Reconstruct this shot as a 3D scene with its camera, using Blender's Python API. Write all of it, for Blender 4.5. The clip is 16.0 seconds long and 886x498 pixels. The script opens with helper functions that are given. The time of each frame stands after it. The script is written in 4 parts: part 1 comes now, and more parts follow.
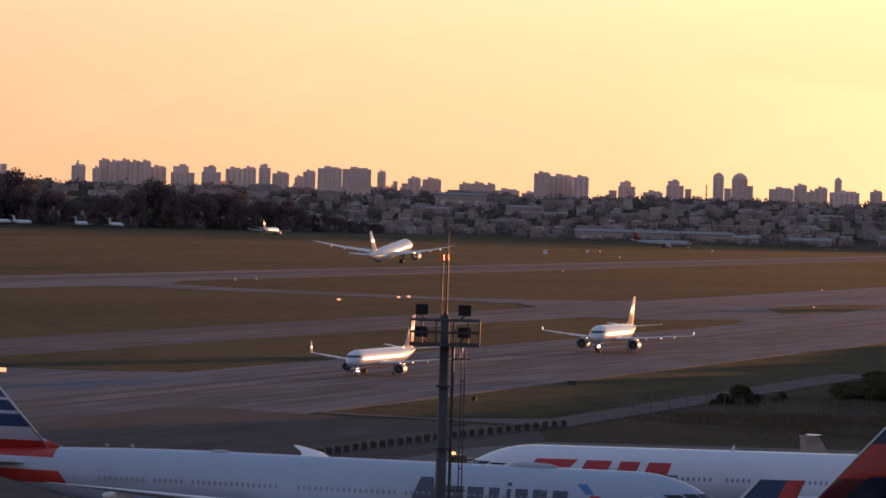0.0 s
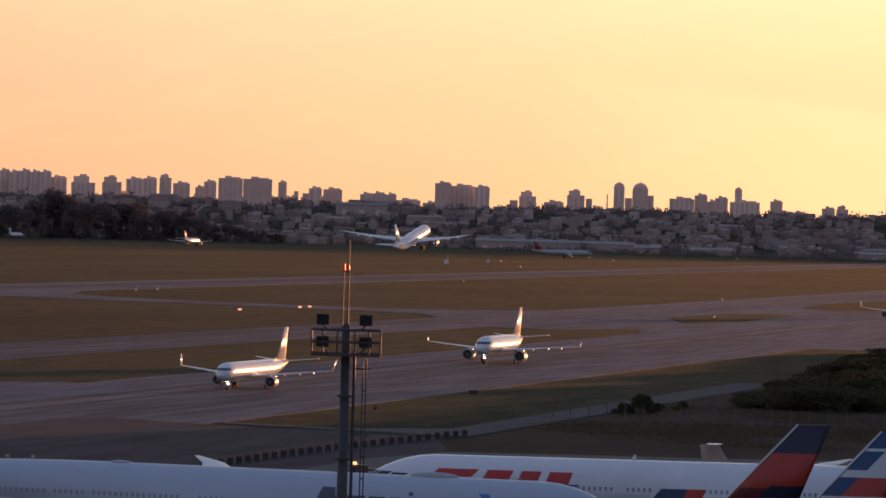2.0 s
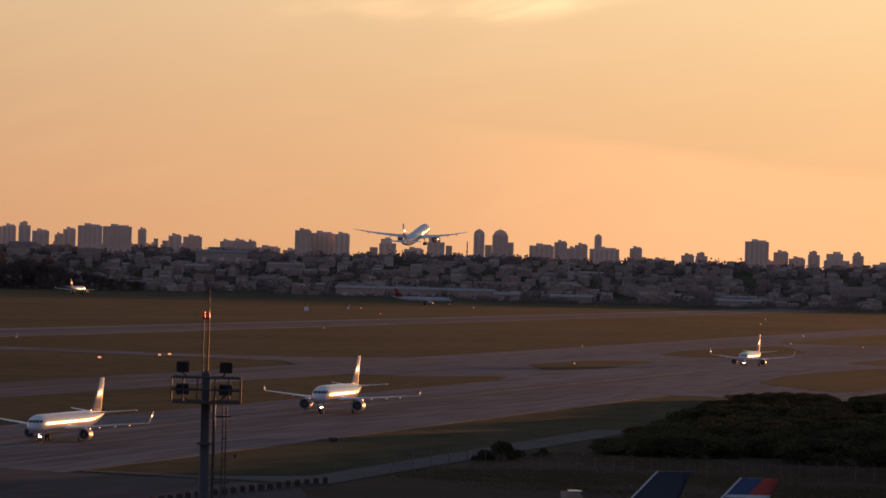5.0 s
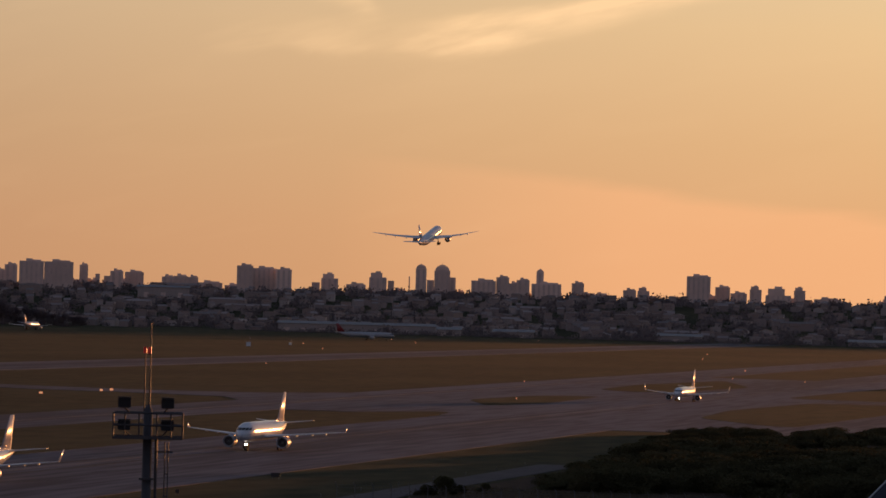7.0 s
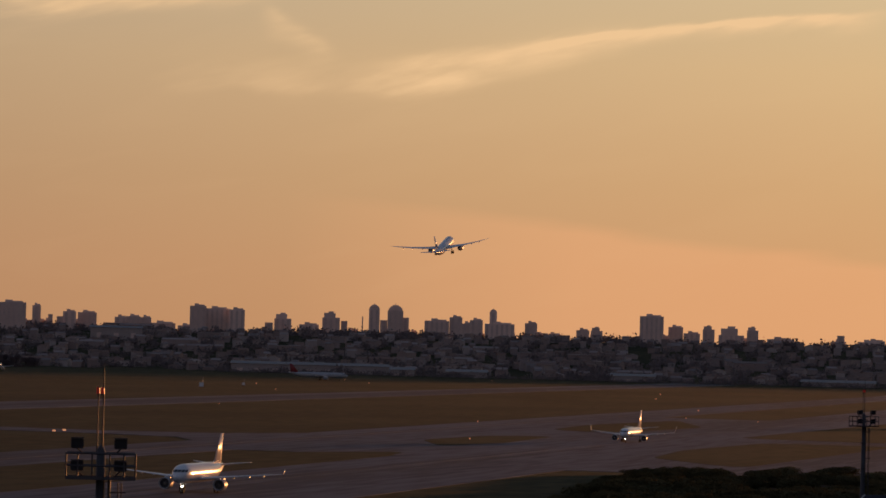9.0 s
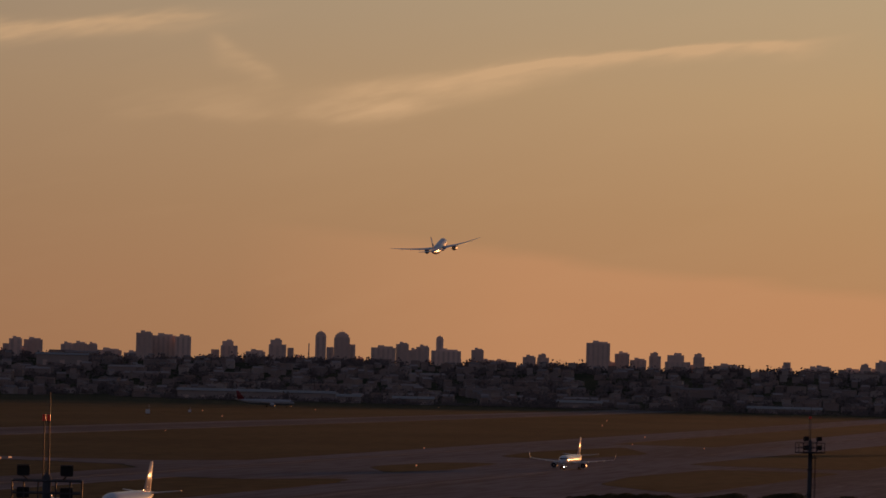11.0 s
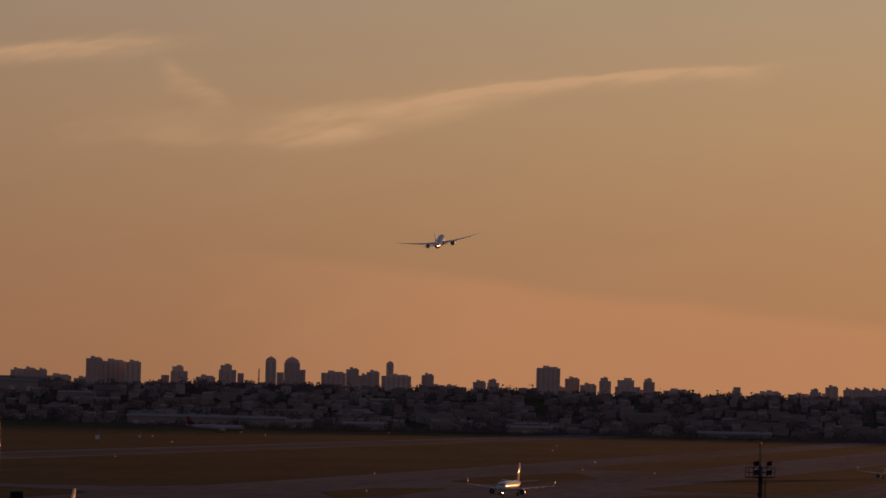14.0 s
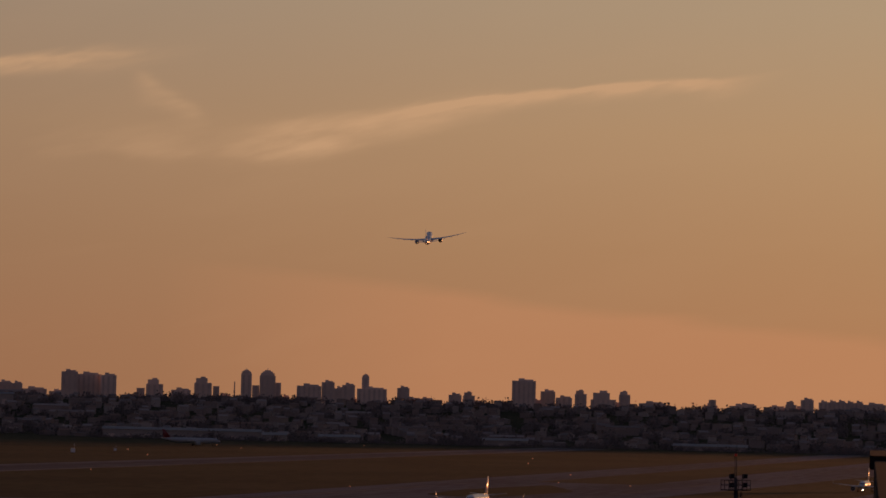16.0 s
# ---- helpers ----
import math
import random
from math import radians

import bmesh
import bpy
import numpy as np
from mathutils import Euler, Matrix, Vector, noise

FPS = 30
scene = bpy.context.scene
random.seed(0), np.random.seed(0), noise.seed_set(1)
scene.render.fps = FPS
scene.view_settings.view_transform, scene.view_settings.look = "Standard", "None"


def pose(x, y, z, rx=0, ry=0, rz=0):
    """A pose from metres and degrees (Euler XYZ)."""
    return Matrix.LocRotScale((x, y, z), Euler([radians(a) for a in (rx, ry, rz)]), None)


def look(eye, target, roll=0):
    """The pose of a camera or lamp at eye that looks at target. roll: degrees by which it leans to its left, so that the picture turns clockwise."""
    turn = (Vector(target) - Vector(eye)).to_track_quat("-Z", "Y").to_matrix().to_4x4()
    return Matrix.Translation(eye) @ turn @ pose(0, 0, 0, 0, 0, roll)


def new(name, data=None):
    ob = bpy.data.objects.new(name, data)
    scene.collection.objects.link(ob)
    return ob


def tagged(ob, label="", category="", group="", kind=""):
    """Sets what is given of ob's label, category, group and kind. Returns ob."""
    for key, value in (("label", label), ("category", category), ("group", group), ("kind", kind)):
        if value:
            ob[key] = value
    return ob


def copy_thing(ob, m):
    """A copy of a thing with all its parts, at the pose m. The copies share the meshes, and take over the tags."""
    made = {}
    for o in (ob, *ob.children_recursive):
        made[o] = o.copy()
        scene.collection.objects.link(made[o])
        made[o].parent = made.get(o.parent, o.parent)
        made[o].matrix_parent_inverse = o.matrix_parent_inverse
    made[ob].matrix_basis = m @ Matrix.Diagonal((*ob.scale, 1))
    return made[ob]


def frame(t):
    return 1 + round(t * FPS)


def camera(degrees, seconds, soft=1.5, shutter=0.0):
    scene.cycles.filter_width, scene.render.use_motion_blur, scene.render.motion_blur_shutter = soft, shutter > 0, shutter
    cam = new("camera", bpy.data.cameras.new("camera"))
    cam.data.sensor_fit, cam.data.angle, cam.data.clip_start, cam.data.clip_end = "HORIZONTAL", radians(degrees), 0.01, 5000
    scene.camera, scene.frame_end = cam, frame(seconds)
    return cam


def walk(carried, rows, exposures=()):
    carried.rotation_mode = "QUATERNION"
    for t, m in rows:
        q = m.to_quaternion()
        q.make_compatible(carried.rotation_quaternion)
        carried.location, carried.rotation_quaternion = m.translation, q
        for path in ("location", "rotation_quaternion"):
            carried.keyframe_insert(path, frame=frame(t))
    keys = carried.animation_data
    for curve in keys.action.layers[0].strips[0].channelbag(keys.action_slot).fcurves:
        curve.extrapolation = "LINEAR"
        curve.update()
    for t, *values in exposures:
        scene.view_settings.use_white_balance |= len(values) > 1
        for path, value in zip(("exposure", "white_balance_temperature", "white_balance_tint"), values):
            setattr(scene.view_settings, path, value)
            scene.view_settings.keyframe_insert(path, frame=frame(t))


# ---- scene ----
# The camera stands on a high terrace and pans after the departing jet.
EYE = Vector((0, 0, 32.5))
cam = camera(12.095, 16.0, soft=1.6)


def aim(yaw, pitch, roll):
    a, p = radians(yaw), radians(pitch)
    way = Vector((math.sin(a) * math.cos(p), math.cos(a) * math.cos(p), math.sin(p)))
    return look(EYE, EYE + way * 100, roll)


walk(cam, [(t, aim(a, p, r)) for t, a, p, r in (
    (0, -0.000, -0.695, 1.68), (0.5, 0.328, -0.659, 1.67), (1, 0.811, -0.613, 1.66),
    (1.5, 0.994, -0.578, 1.65), (2, 1.351, -0.521, 1.64), (2.5, 1.666, -0.367, 1.62),
    (3, 1.958, -0.137, 1.61), (3.5, 2.244, -0.108, 1.60), (4, 2.639, -0.066, 1.59),
    (6.5, 3.831, 0.601, 1.54), (7, 4.030, 0.679, 1.53), (7.5, 4.218, 0.777, 1.51),
    (8, 4.381, 0.893, 1.50), (8.5, 4.460, 1.085, 1.49), (9, 4.657, 1.245, 1.48),
    (11.5, 5.499, 1.692, 1.43), (12, 5.595, 1.756, 1.42), (12.5, 5.683, 1.851, 1.41),
    (13, 5.743, 1.945, 1.39), (13.5, 5.857, 1.973, 1.38), (14, 6.057, 1.992, 1.37),
    (14.5, 6.246, 2.063, 1.36), (15, 6.377, 2.104, 1.35), (15.5, 6.402, 2.140, 1.34),
    (16, 6.388, 2.175, 1.33))],
    exposures=((0, 0.60, 6250, 14), (1.5, 0.52, 6300, 14), (3, 0.33, 6400, 13), (4, 0.08, 6400, 12), (6.5, -0.44, 6500, 14), (8, -0.58, 6500, 14), (9, -0.76, 6500, 13),
               (11.5, -1.46, 6700, 21), (12.5, -1.56, 6750, 23), (14, -1.52, 6850, 27), (16, -1.5, 6850, 28)))

# The airfield's own axes: u runs away along the runway, v across it.
TURN = radians(17.35)
AX_U = Vector((math.sin(TURN), math.cos(TURN), 0))
AX_V = Vector((-math.cos(TURN), math.sin(TURN), 0))
SUN_AZ, SUN_EL = 36.0, 1.4


def field(u, v, z=0.0):
    return AX_U * u + AX_V * v + Vector((0, 0, z))


def bearing(az, d, z=0.0):
    a = radians(az)
    return Vector((d * math.sin(a), d * math.cos(a), z))


# ---- light ----
def build_light():
    w = bpy.data.worlds.new("evening_sky")
    scene.world = w
    w.use_nodes = True
    nt = w.node_tree
    nt.nodes.clear()
    N = lambda kind: nt.nodes.new(kind)
    link = nt.links.new

    def m(op, a, b=None, c=None):
        n = N("ShaderNodeMath")
        n.operation = op
        for i, q in enumerate((a, b, c)):
            if q is None:
                continue
            if isinstance(q, (int, float)):
                n.inputs[i].default_value = q
            else:
                link(q, n.inputs[i])
        return n.outputs[0]

    def ramp(fac, stops):
        n = N("ShaderNodeValToRGB")
        e = n.color_ramp.elements
        while len(e) < len(stops):
            e.new(0.5)
        for el, (p, c) in zip(e, stops):
            el.position, el.color = p, (*c, 1)
        link(fac, n.inputs[0])
        return n.outputs[0]

    def mix(fac, a, b, blend="MIX"):
        n = N("ShaderNodeMix")
        n.data_type, n.blend_type = "RGBA", blend
        for sock, q in ((n.inputs["Factor"], fac), (n.inputs[6], a), (n.inputs[7], b)):
            if isinstance(q, (int, float)):
                sock.default_value = q
            elif isinstance(q, tuple):
                sock.default_value = (*q, 1)
            else:
                link(q, sock)
        return n.outputs[2]

    sky = N("ShaderNodeTexSky")
    sky.sky_type, sky.sun_disc = "NISHITA", False
    sky.sun_elevation, sky.sun_rotation = radians(SUN_EL), radians(SUN_AZ)
    sky.dust_density, sky.air_density = 2.0, 1.2
    tc = N("ShaderNodeTexCoord")
    sep = N("ShaderNodeSeparateXYZ")
    link(tc.outputs["Generated"], sep.inputs[0])
    deg = 180 / math.pi
    el = m("MULTIPLY", m("ARCSINE", sep.outputs[2]), deg)
    az = m("MULTIPLY", m("ARCTAN2", sep.outputs[0], sep.outputs[1]), deg)
    # dusty evening glow low over the horizon, fading into the clear upper sky
    low = ramp(m("DIVIDE", el, 10.0), ((0.0, (0.98, 0.50, 0.235)), (0.10, (1.0, 0.54, 0.26)), (0.22, (1.0, 0.60, 0.30)),
                                       (0.38, (1.05, 0.71, 0.385)), (0.55, (0.98, 0.77, 0.49)), (1.0, (0.75, 0.70, 0.60))))
    # brighter and yellower towards the sun
    turned = m("COSINE", m("MULTIPLY", m("SUBTRACT", az, SUN_AZ), math.pi / 180))
    side = m("MULTIPLY_ADD", m("SUBTRACT", turned, 0.814), 2.0, 0.9)
    side = m("MINIMUM", m("MAXIMUM", side, 0.72), 1.35)
    tint = ramp(turned, ((0.0, (0.72, 0.76, 1.15)), (0.55, (0.85, 0.85, 1.1)), (0.73, (0.95, 0.97, 1.07)), (0.93, (1.04, 1.04, 0.94))))
    glow = mix(1.0, low, tint, "MULTIPLY")
    gs = N("ShaderNodeVectorMath")
    gs.operation = "SCALE"
    link(glow, gs.inputs[0])
    link(side, gs.inputs["Scale"])
    glow = gs.outputs[0]
    # thin cirrus streaks
    pos = N("ShaderNodeCombineXYZ")
    link(m("MULTIPLY", az, 0.22), pos.inputs[0])
    link(m("MULTIPLY_ADD", az, -0.22, el), pos.inputs[1])
    nz = N("ShaderNodeTexNoise")
    nz.inputs["Scale"].default_value, nz.inputs["Detail"].default_value = 1.6, 6.0
    nz.inputs["Distortion"].default_value = 0.6
    link(pos.outputs[0], nz.inputs["Vector"])
    n01 = m("SUBTRACT", nz.outputs[0], 0.5)

    nf = N("ShaderNodeTexNoise")
    nf.inputs["Scale"].default_value, nf.inputs["Detail"].default_value = 5.0, 8.0
    link(pos.outputs[0], nf.inputs["Vector"])
    n02 = m("SUBTRACT", nf.outputs[0], 0.5)

    def streak(a0, e0, slope, bow, wide, tall_up, tall_dn, gain):
        d = m("SUBTRACT", az, a0)
        mid = m("MULTIPLY_ADD", d, slope, e0)
        mid = m("MULTIPLY_ADD", m("MULTIPLY", d, d), bow, mid)
        off = m("SUBTRACT", m("MULTIPLY_ADD", n01, 0.55, el), mid)
        up = m("DIVIDE", m("MAXIMUM", off, 0.0), tall_up)
        dn = m("DIVIDE", m("MINIMUM", off, 0.0), tall_dn)
        q = m("ADD", m("MULTIPLY", up, up), m("MULTIPLY", dn, dn))
        x = m("DIVIDE", d, wide)
        q = m("ADD", q, m("MULTIPLY", m("MULTIPLY", x, x), m("MULTIPLY", x, x)))
        return m("MULTIPLY", m("EXPONENT", m("MULTIPLY", q, -1.0)), gain)

    c = m("ADD", streak(8.0, 4.34, 0.105, 0.0, 2.3, 0.05, 0.13, 1.0), streak(0.2, 4.6, 0.09, 0.0, 2.0, 0.08, 0.16, 0.6))
    c = m("ADD", c, streak(2.6, 4.2, -0.55, 0.0, 0.45, 0.10, 0.25, 0.28))
    c = m("ADD", c, streak(5.4, 3.9, 0.2, 0.0, 1.6, 0.16, 0.30, 0.55))
    c = m("ADD", c, streak(3.3, 3.46, 0.02, 0.0, 2.2, 0.30, 0.10, 0.24))
    c = m("MULTIPLY", c, m("MULTIPLY_ADD", n02, 2.8, 1.0))
    c = m("ADD", c, m("MULTIPLY", n01, 0.16))
    band = m("SUBTRACT", m("MULTIPLY_ADD", m("SUBTRACT", az, 7.0), -0.095, 1.62), m("MULTIPLY_ADD", n01, 0.3, el))
    band = m("MINIMUM", m("MAXIMUM", m("MULTIPLY", band, 5.0), 0.0), 1.0)
    fade = m("MINIMUM", m("MAXIMUM", m("MULTIPLY", m("SUBTRACT", az, 2.5), 0.25), 0.0), 1.0)
    c2 = m("MULTIPLY", m("MULTIPLY", band, fade), 0.36)
    glow = mix(m("MINIMUM", m("MAXIMUM", c, 0.0), 0.8), glow, (1.52, 1.0, 0.52))
    glow = mix(c2, glow, (1.55, 0.74, 0.34))
    up = N("ShaderNodeVectorMath")
    up.operation = "SCALE"
    link(sky.outputs[0], up.inputs[0])
    up.inputs["Scale"].default_value = 0.05
    upper = mix(0.75, up.outputs[0], (0.178, 0.226, 0.345))
    k = m("MINIMUM", m("MAXIMUM", m("DIVIDE", m("SUBTRACT", el, 6.0), 12.0), 0.0), 1.0)
    col = mix(k, glow, upper)
    bg = N("ShaderNodeBackground")
    link(col, bg.inputs[0])
    bg.inputs[1].default_value = 1.0
    out = N("ShaderNodeOutputWorld")
    link(bg.outputs[0], out.inputs[0])
    sun = new("sun", bpy.data.lights.new("sun", "SUN"))
    sun.data.energy, sun.data.angle, sun.data.color = 4.5, radians(0.6), (1.0, 0.40, 0.13)
    sun.matrix_world = look(bearing(SUN_AZ, 1000, 1000 * math.tan(radians(SUN_EL))), (0, 0, 0))


build_light()


# ---- materials ----
def mat(name, color, rough=0.6, metal=0.0, vary=0.2, scale=1.0, bump=0.0, coat=0.0, emit=0.0, color2=None, stretch=(1, 1, 1), per_object=0.0, spec=0.5, along=False, leafy=0.0):
    mt = bpy.data.materials.new(name)
    mt.use_nodes = True
    nt = mt.node_tree
    b = nt.nodes["Principled BSDF"]
    b.inputs["Roughness"].default_value, b.inputs["Metallic"].default_value = rough, metal
    b.inputs["Coat Weight"].default_value = coat
    b.inputs["Specular IOR Level"].default_value = spec if rough < 0.75 else min(spec, 0.06)
    b.inputs["Coat Roughness"].default_value = 0.12
    tc = nt.nodes.new("ShaderNodeTexCoord")
    mp = nt.nodes.new("ShaderNodeMapping")
    mp.inputs["Scale"].default_value = stretch
    if along:
        mp.vector_type = "TEXTURE"
        mp.inputs["Rotation"].default_value = (0, 0, math.pi / 2 - TURN)
    nt.links.new(tc.outputs["Object"], mp.inputs[0])
    outs = []
    for s, d in ((scale, 5.0), (scale * 0.07, 4.0)):
        n = nt.nodes.new("ShaderNodeTexNoise")
        n.inputs["Scale"].default_value, n.inputs["Detail"].default_value = s, d
        nt.links.new(mp.outputs[0], n.inputs["Vector"])
        outs.append(n.outputs[0])
    avg = nt.nodes.new("ShaderNodeMath")
    avg.operation = "MULTIPLY_ADD"
    nt.links.new(outs[0], avg.inputs[0])
    avg.inputs[1].default_value = 0.5
    half = nt.nodes.new("ShaderNodeMath")
    half.operation = "MULTIPLY"
    nt.links.new(outs[1], half.inputs[0])
    half.inputs[1].default_value = 0.5
    nt.links.new(half.outputs[0], avg.inputs[2])
    cr = nt.nodes.new("ShaderNodeValToRGB")
    lo = color2 or tuple(c * (1 - vary) for c in color)
    hi = color if color2 else tuple(min(1, c * (1 + vary)) for c in color)
    e = cr.color_ramp.elements
    lo_at = 0.43 if along else 0.36
    e[0].position, e[0].color = lo_at, (*lo, 1)
    e[1].position, e[1].color = 1 - lo_at, (*hi, 1)
    nt.links.new(avg.outputs[0], cr.inputs[0])
    colour = cr.outputs[0]
    if per_object:
        oi = nt.nodes.new("ShaderNodeObjectInfo")
        hs = nt.nodes.new("ShaderNodeHueSaturation")
        mr = nt.nodes.new("ShaderNodeMapRange")
        mr.inputs[3].default_value, mr.inputs[4].default_value = 1 - per_object, 1 + per_object
        nt.links.new(oi.outputs["Random"], mr.inputs[0])
        nt.links.new(mr.outputs[0], hs.inputs["Value"])
        nt.links.new(colour, hs.inputs["Color"])
        colour = hs.outputs[0]
    nt.links.new(colour, b.inputs["Base Color"])
    if bump:
        bp = nt.nodes.new("ShaderNodeBump")
        bp.inputs["Strength"].default_value, bp.inputs["Distance"].default_value = bump, 0.1
        nt.links.new(outs[0], bp.inputs["Height"])
        nt.links.new(bp.outputs[0], b.inputs["Normal"])
    if leafy:
        tr = nt.nodes.new("ShaderNodeBsdfTranslucent")
        tr.inputs[0].default_value = (*(min(0.2, c * 2.2) for c in color), 1)
        ms = nt.nodes.new("ShaderNodeMixShader")
        ms.inputs[0].default_value = leafy
        nt.links.new(b.outputs[0], ms.inputs[1])
        nt.links.new(tr.outputs[0], ms.inputs[2])
        nt.links.new(ms.outputs[0], nt.nodes["Material Output"].inputs[0])
    if emit:
        b.inputs["Emission Color"].default_value, b.inputs["Emission Strength"].default_value = (*color, 1), emit
    return mt


def livery(name, base, bands, rough=0.36):
    """Paint in blocks: bands are (lean, from, to, colour, low, high): x + lean * z between from and to, z between low and high."""
    mt = mat(name, base, rough, vary=0.03, scale=0.6, coat=0.05)
    nt = mt.node_tree
    b = nt.nodes["Principled BSDF"]
    colour = b.inputs["Base Color"].links[0].from_socket
    tc = nt.nodes.new("ShaderNodeTexCoord")
    sep = nt.nodes.new("ShaderNodeSeparateXYZ")
    nt.links.new(tc.outputs["Object"], sep.inputs[0])

    def m(op, a, c):
        n = nt.nodes.new("ShaderNodeMath")
        n.operation = op
        for i, q in enumerate((a, c)):
            if isinstance(q, (int, float)):
                n.inputs[i].default_value = q
            else:
                nt.links.new(q, n.inputs[i])
        return n.outputs[0]

    for lean, f, t, c, lo, hi in bands:
        pos = m("ADD", sep.outputs[0], m("MULTIPLY", sep.outputs[2], lean))
        mask = m("MULTIPLY", m("MULTIPLY", m("GREATER_THAN", pos, f), m("LESS_THAN", pos, t)),
                 m("MULTIPLY", m("GREATER_THAN", sep.outputs[2], lo), m("LESS_THAN", sep.outputs[2], hi)))
        mx = nt.nodes.new("ShaderNodeMix")
        mx.data_type = "RGBA"
        nt.links.new(mask, mx.inputs["Factor"])
        nt.links.new(colour, mx.inputs[6])
        mx.inputs[7].default_value = (*c, 1)
        colour = mx.outputs[2]
    nt.links.new(colour, b.inputs["Base Color"])
    return mt


M_GRASS = mat("dry_grass", (0.053, 0.046, 0.022), 0.95, scale=0.16, color2=(0.021, 0.025, 0.010), bump=0.2, stretch=(2.5, 1, 1), along=True)
M_SOIL = mat("red_soil", (0.068, 0.040, 0.028), 0.95, scale=0.3, color2=(0.034, 0.024, 0.017), bump=0.3)
M_ASPHALT = mat("worn_asphalt", (0.102, 0.099, 0.114), 0.85, scale=0.3, vary=0.34, stretch=(12, 1, 1), along=True)
M_DARK_ASPHALT = mat("dark_asphalt", (0.056, 0.045, 0.048), 0.85, scale=0.2, vary=0.25, stretch=(5, 1, 1), along=True)
M_CONCRETE = mat("apron_concrete", (0.11, 0.104, 0.104), 0.8, scale=0.2, vary=0.12)
M_RUBBER_MARK = mat("rubber_streaks", (0.066, 0.060, 0.063), 0.8, scale=0.3, vary=0.15)
M_LINE = mat("faded_paint_line", (0.19, 0.17, 0.145), 0.8, vary=0.2)
M_STEEL = mat("galvanised_steel", (0.13, 0.13, 0.145), 0.5, 0.6, vary=0.15, scale=3)
M_MAST = mat("weathered_dark_steel", (0.042, 0.042, 0.048), 0.6, 0.2, vary=0.2, scale=2)
M_DARK = mat("dark_metal", (0.03, 0.03, 0.033), 0.5, 0.2, vary=0.2)
M_GLASS = mat("dark_glass", (0.02, 0.022, 0.028), 0.08, 0.0, vary=0.05)
M_PANE = mat("cabin_window_glass", (0.27, 0.30, 0.35), 0.25, vary=0.1)
# White paint; a little blue skylight is mixed into the base colour.
M_WHITE = mat("sky_blued_white_paint", (0.63, 0.66, 0.70), 0.24, vary=0.04, scale=0.5, coat=0.3)
M_SILVER = mat("silver_grey_aircraft_paint", (0.36, 0.43, 0.52), 0.30, 0.15, vary=0.03, scale=0.4, coat=0.3)
M_WING = mat("light_grey_wing_paint", (0.66, 0.67, 0.68), 0.3, vary=0.06, scale=0.6)
M_NACELLE = mat("grey_nacelle_paint", (0.34, 0.35, 0.37), 0.42, 0.1, vary=0.05)
M_METAL = mat("bare_metal", (0.55, 0.53, 0.50), 0.3, 0.9, vary=0.1)
M_TYRE = mat("black_rubber", (0.02, 0.02, 0.02), 0.8)
M_RED = mat("red_paint", (0.42, 0.030, 0.030), 0.35, vary=0.06)
M_BLUE = mat("navy_blue_paint", (0.025, 0.045, 0.12), 0.35, vary=0.06)
M_SKYBLUE = mat("mid_blue_paint", (0.05, 0.18, 0.42), 0.35, vary=0.06)
M_GREYTEXT = mat("dark_grey_blue_paint", (0.06, 0.075, 0.11), 0.4, vary=0.05)
M_LAMP = mat("landing_light", (1.0, 0.86, 0.62), emit=60)
M_AMBER = mat("amber_lamp", (1.0, 0.42, 0.20), emit=0.9)
M_BEACON = mat("red_obstruction_lamp", (0.5, 0.02, 0.01), 0.4, emit=0.1)
M_LEAF = mat("tree_leaves", (0.082, 0.075, 0.038), 0.9, scale=0.5, vary=0.3, per_object=0.15, leafy=0.05, spec=0.02)
M_WEED = mat("dry_weeds", (0.080, 0.064, 0.038), 0.9, scale=0.4, vary=0.3, leafy=0.4)
# Far leaves lifted and tinted: distance haze put into the colour.
M_FARLEAF = mat("haze_paled_tree_leaves", (0.155, 0.120, 0.122), 0.9, scale=0.1, vary=0.15, leafy=0.12, spec=0.02)
M_BARK = mat("bark", (0.09, 0.07, 0.055), 0.9, scale=2, vary=0.3)


# ---- building helpers ----
def to_mesh(name, bm, material, smooth=False):
    me = bpy.data.meshes.new(name)
    bmesh.ops.recalc_face_normals(bm, faces=bm.faces)
    bm.to_mesh(me)
    bm.free()
    me.materials.append(material)
    if smooth:
        for p in me.polygons:
            p.use_smooth = True
    return me


def part(name, bm, material, parent=None, label="", smooth=False):
    ob = new(name, to_mesh(name, bm, material, smooth))
    if parent:
        ob.parent = parent
    if label:
        tagged(ob, label)
    return ob


def thing(name, m, label, category, group="", kind=""):
    ob = new(name)
    ob.empty_display_size = 0.5
    ob.matrix_world = m
    return tagged(ob, label, category, group, kind)


def add_box(bm, c, s, m=None):
    r = bmesh.ops.create_cube(bm, size=1.0)
    mm = Matrix.Translation(c) @ Matrix.Diagonal((*s, 1))
    if m is not None:
        mm = m @ mm
    bmesh.ops.transform(bm, matrix=mm, verts=r["verts"])


def box(c, s, bevel=0.0):
    bm = bmesh.new()
    add_box(bm, c, s)
    if bevel:
        bmesh.ops.bevel(bm, geom=bm.edges[:], offset=bevel, segments=2, affect="EDGES")
    return bm


def add_rod(bm, a, b, r, r2=None, n=8):
    a, b = Vector(a), Vector(b)
    d = b - a
    res = bmesh.ops.create_cone(bm, cap_ends=True, segments=n, radius1=r, radius2=r if r2 is None else r2, depth=d.length)
    mm = Matrix.Translation((a + b) / 2) @ d.to_track_quat("Z", "Y").to_matrix().to_4x4()
    bmesh.ops.transform(bm, matrix=mm, verts=res["verts"])


def rod(a, b, r, r2=None, n=8):
    bm = bmesh.new()
    add_rod(bm, a, b, r, r2, n)
    return bm


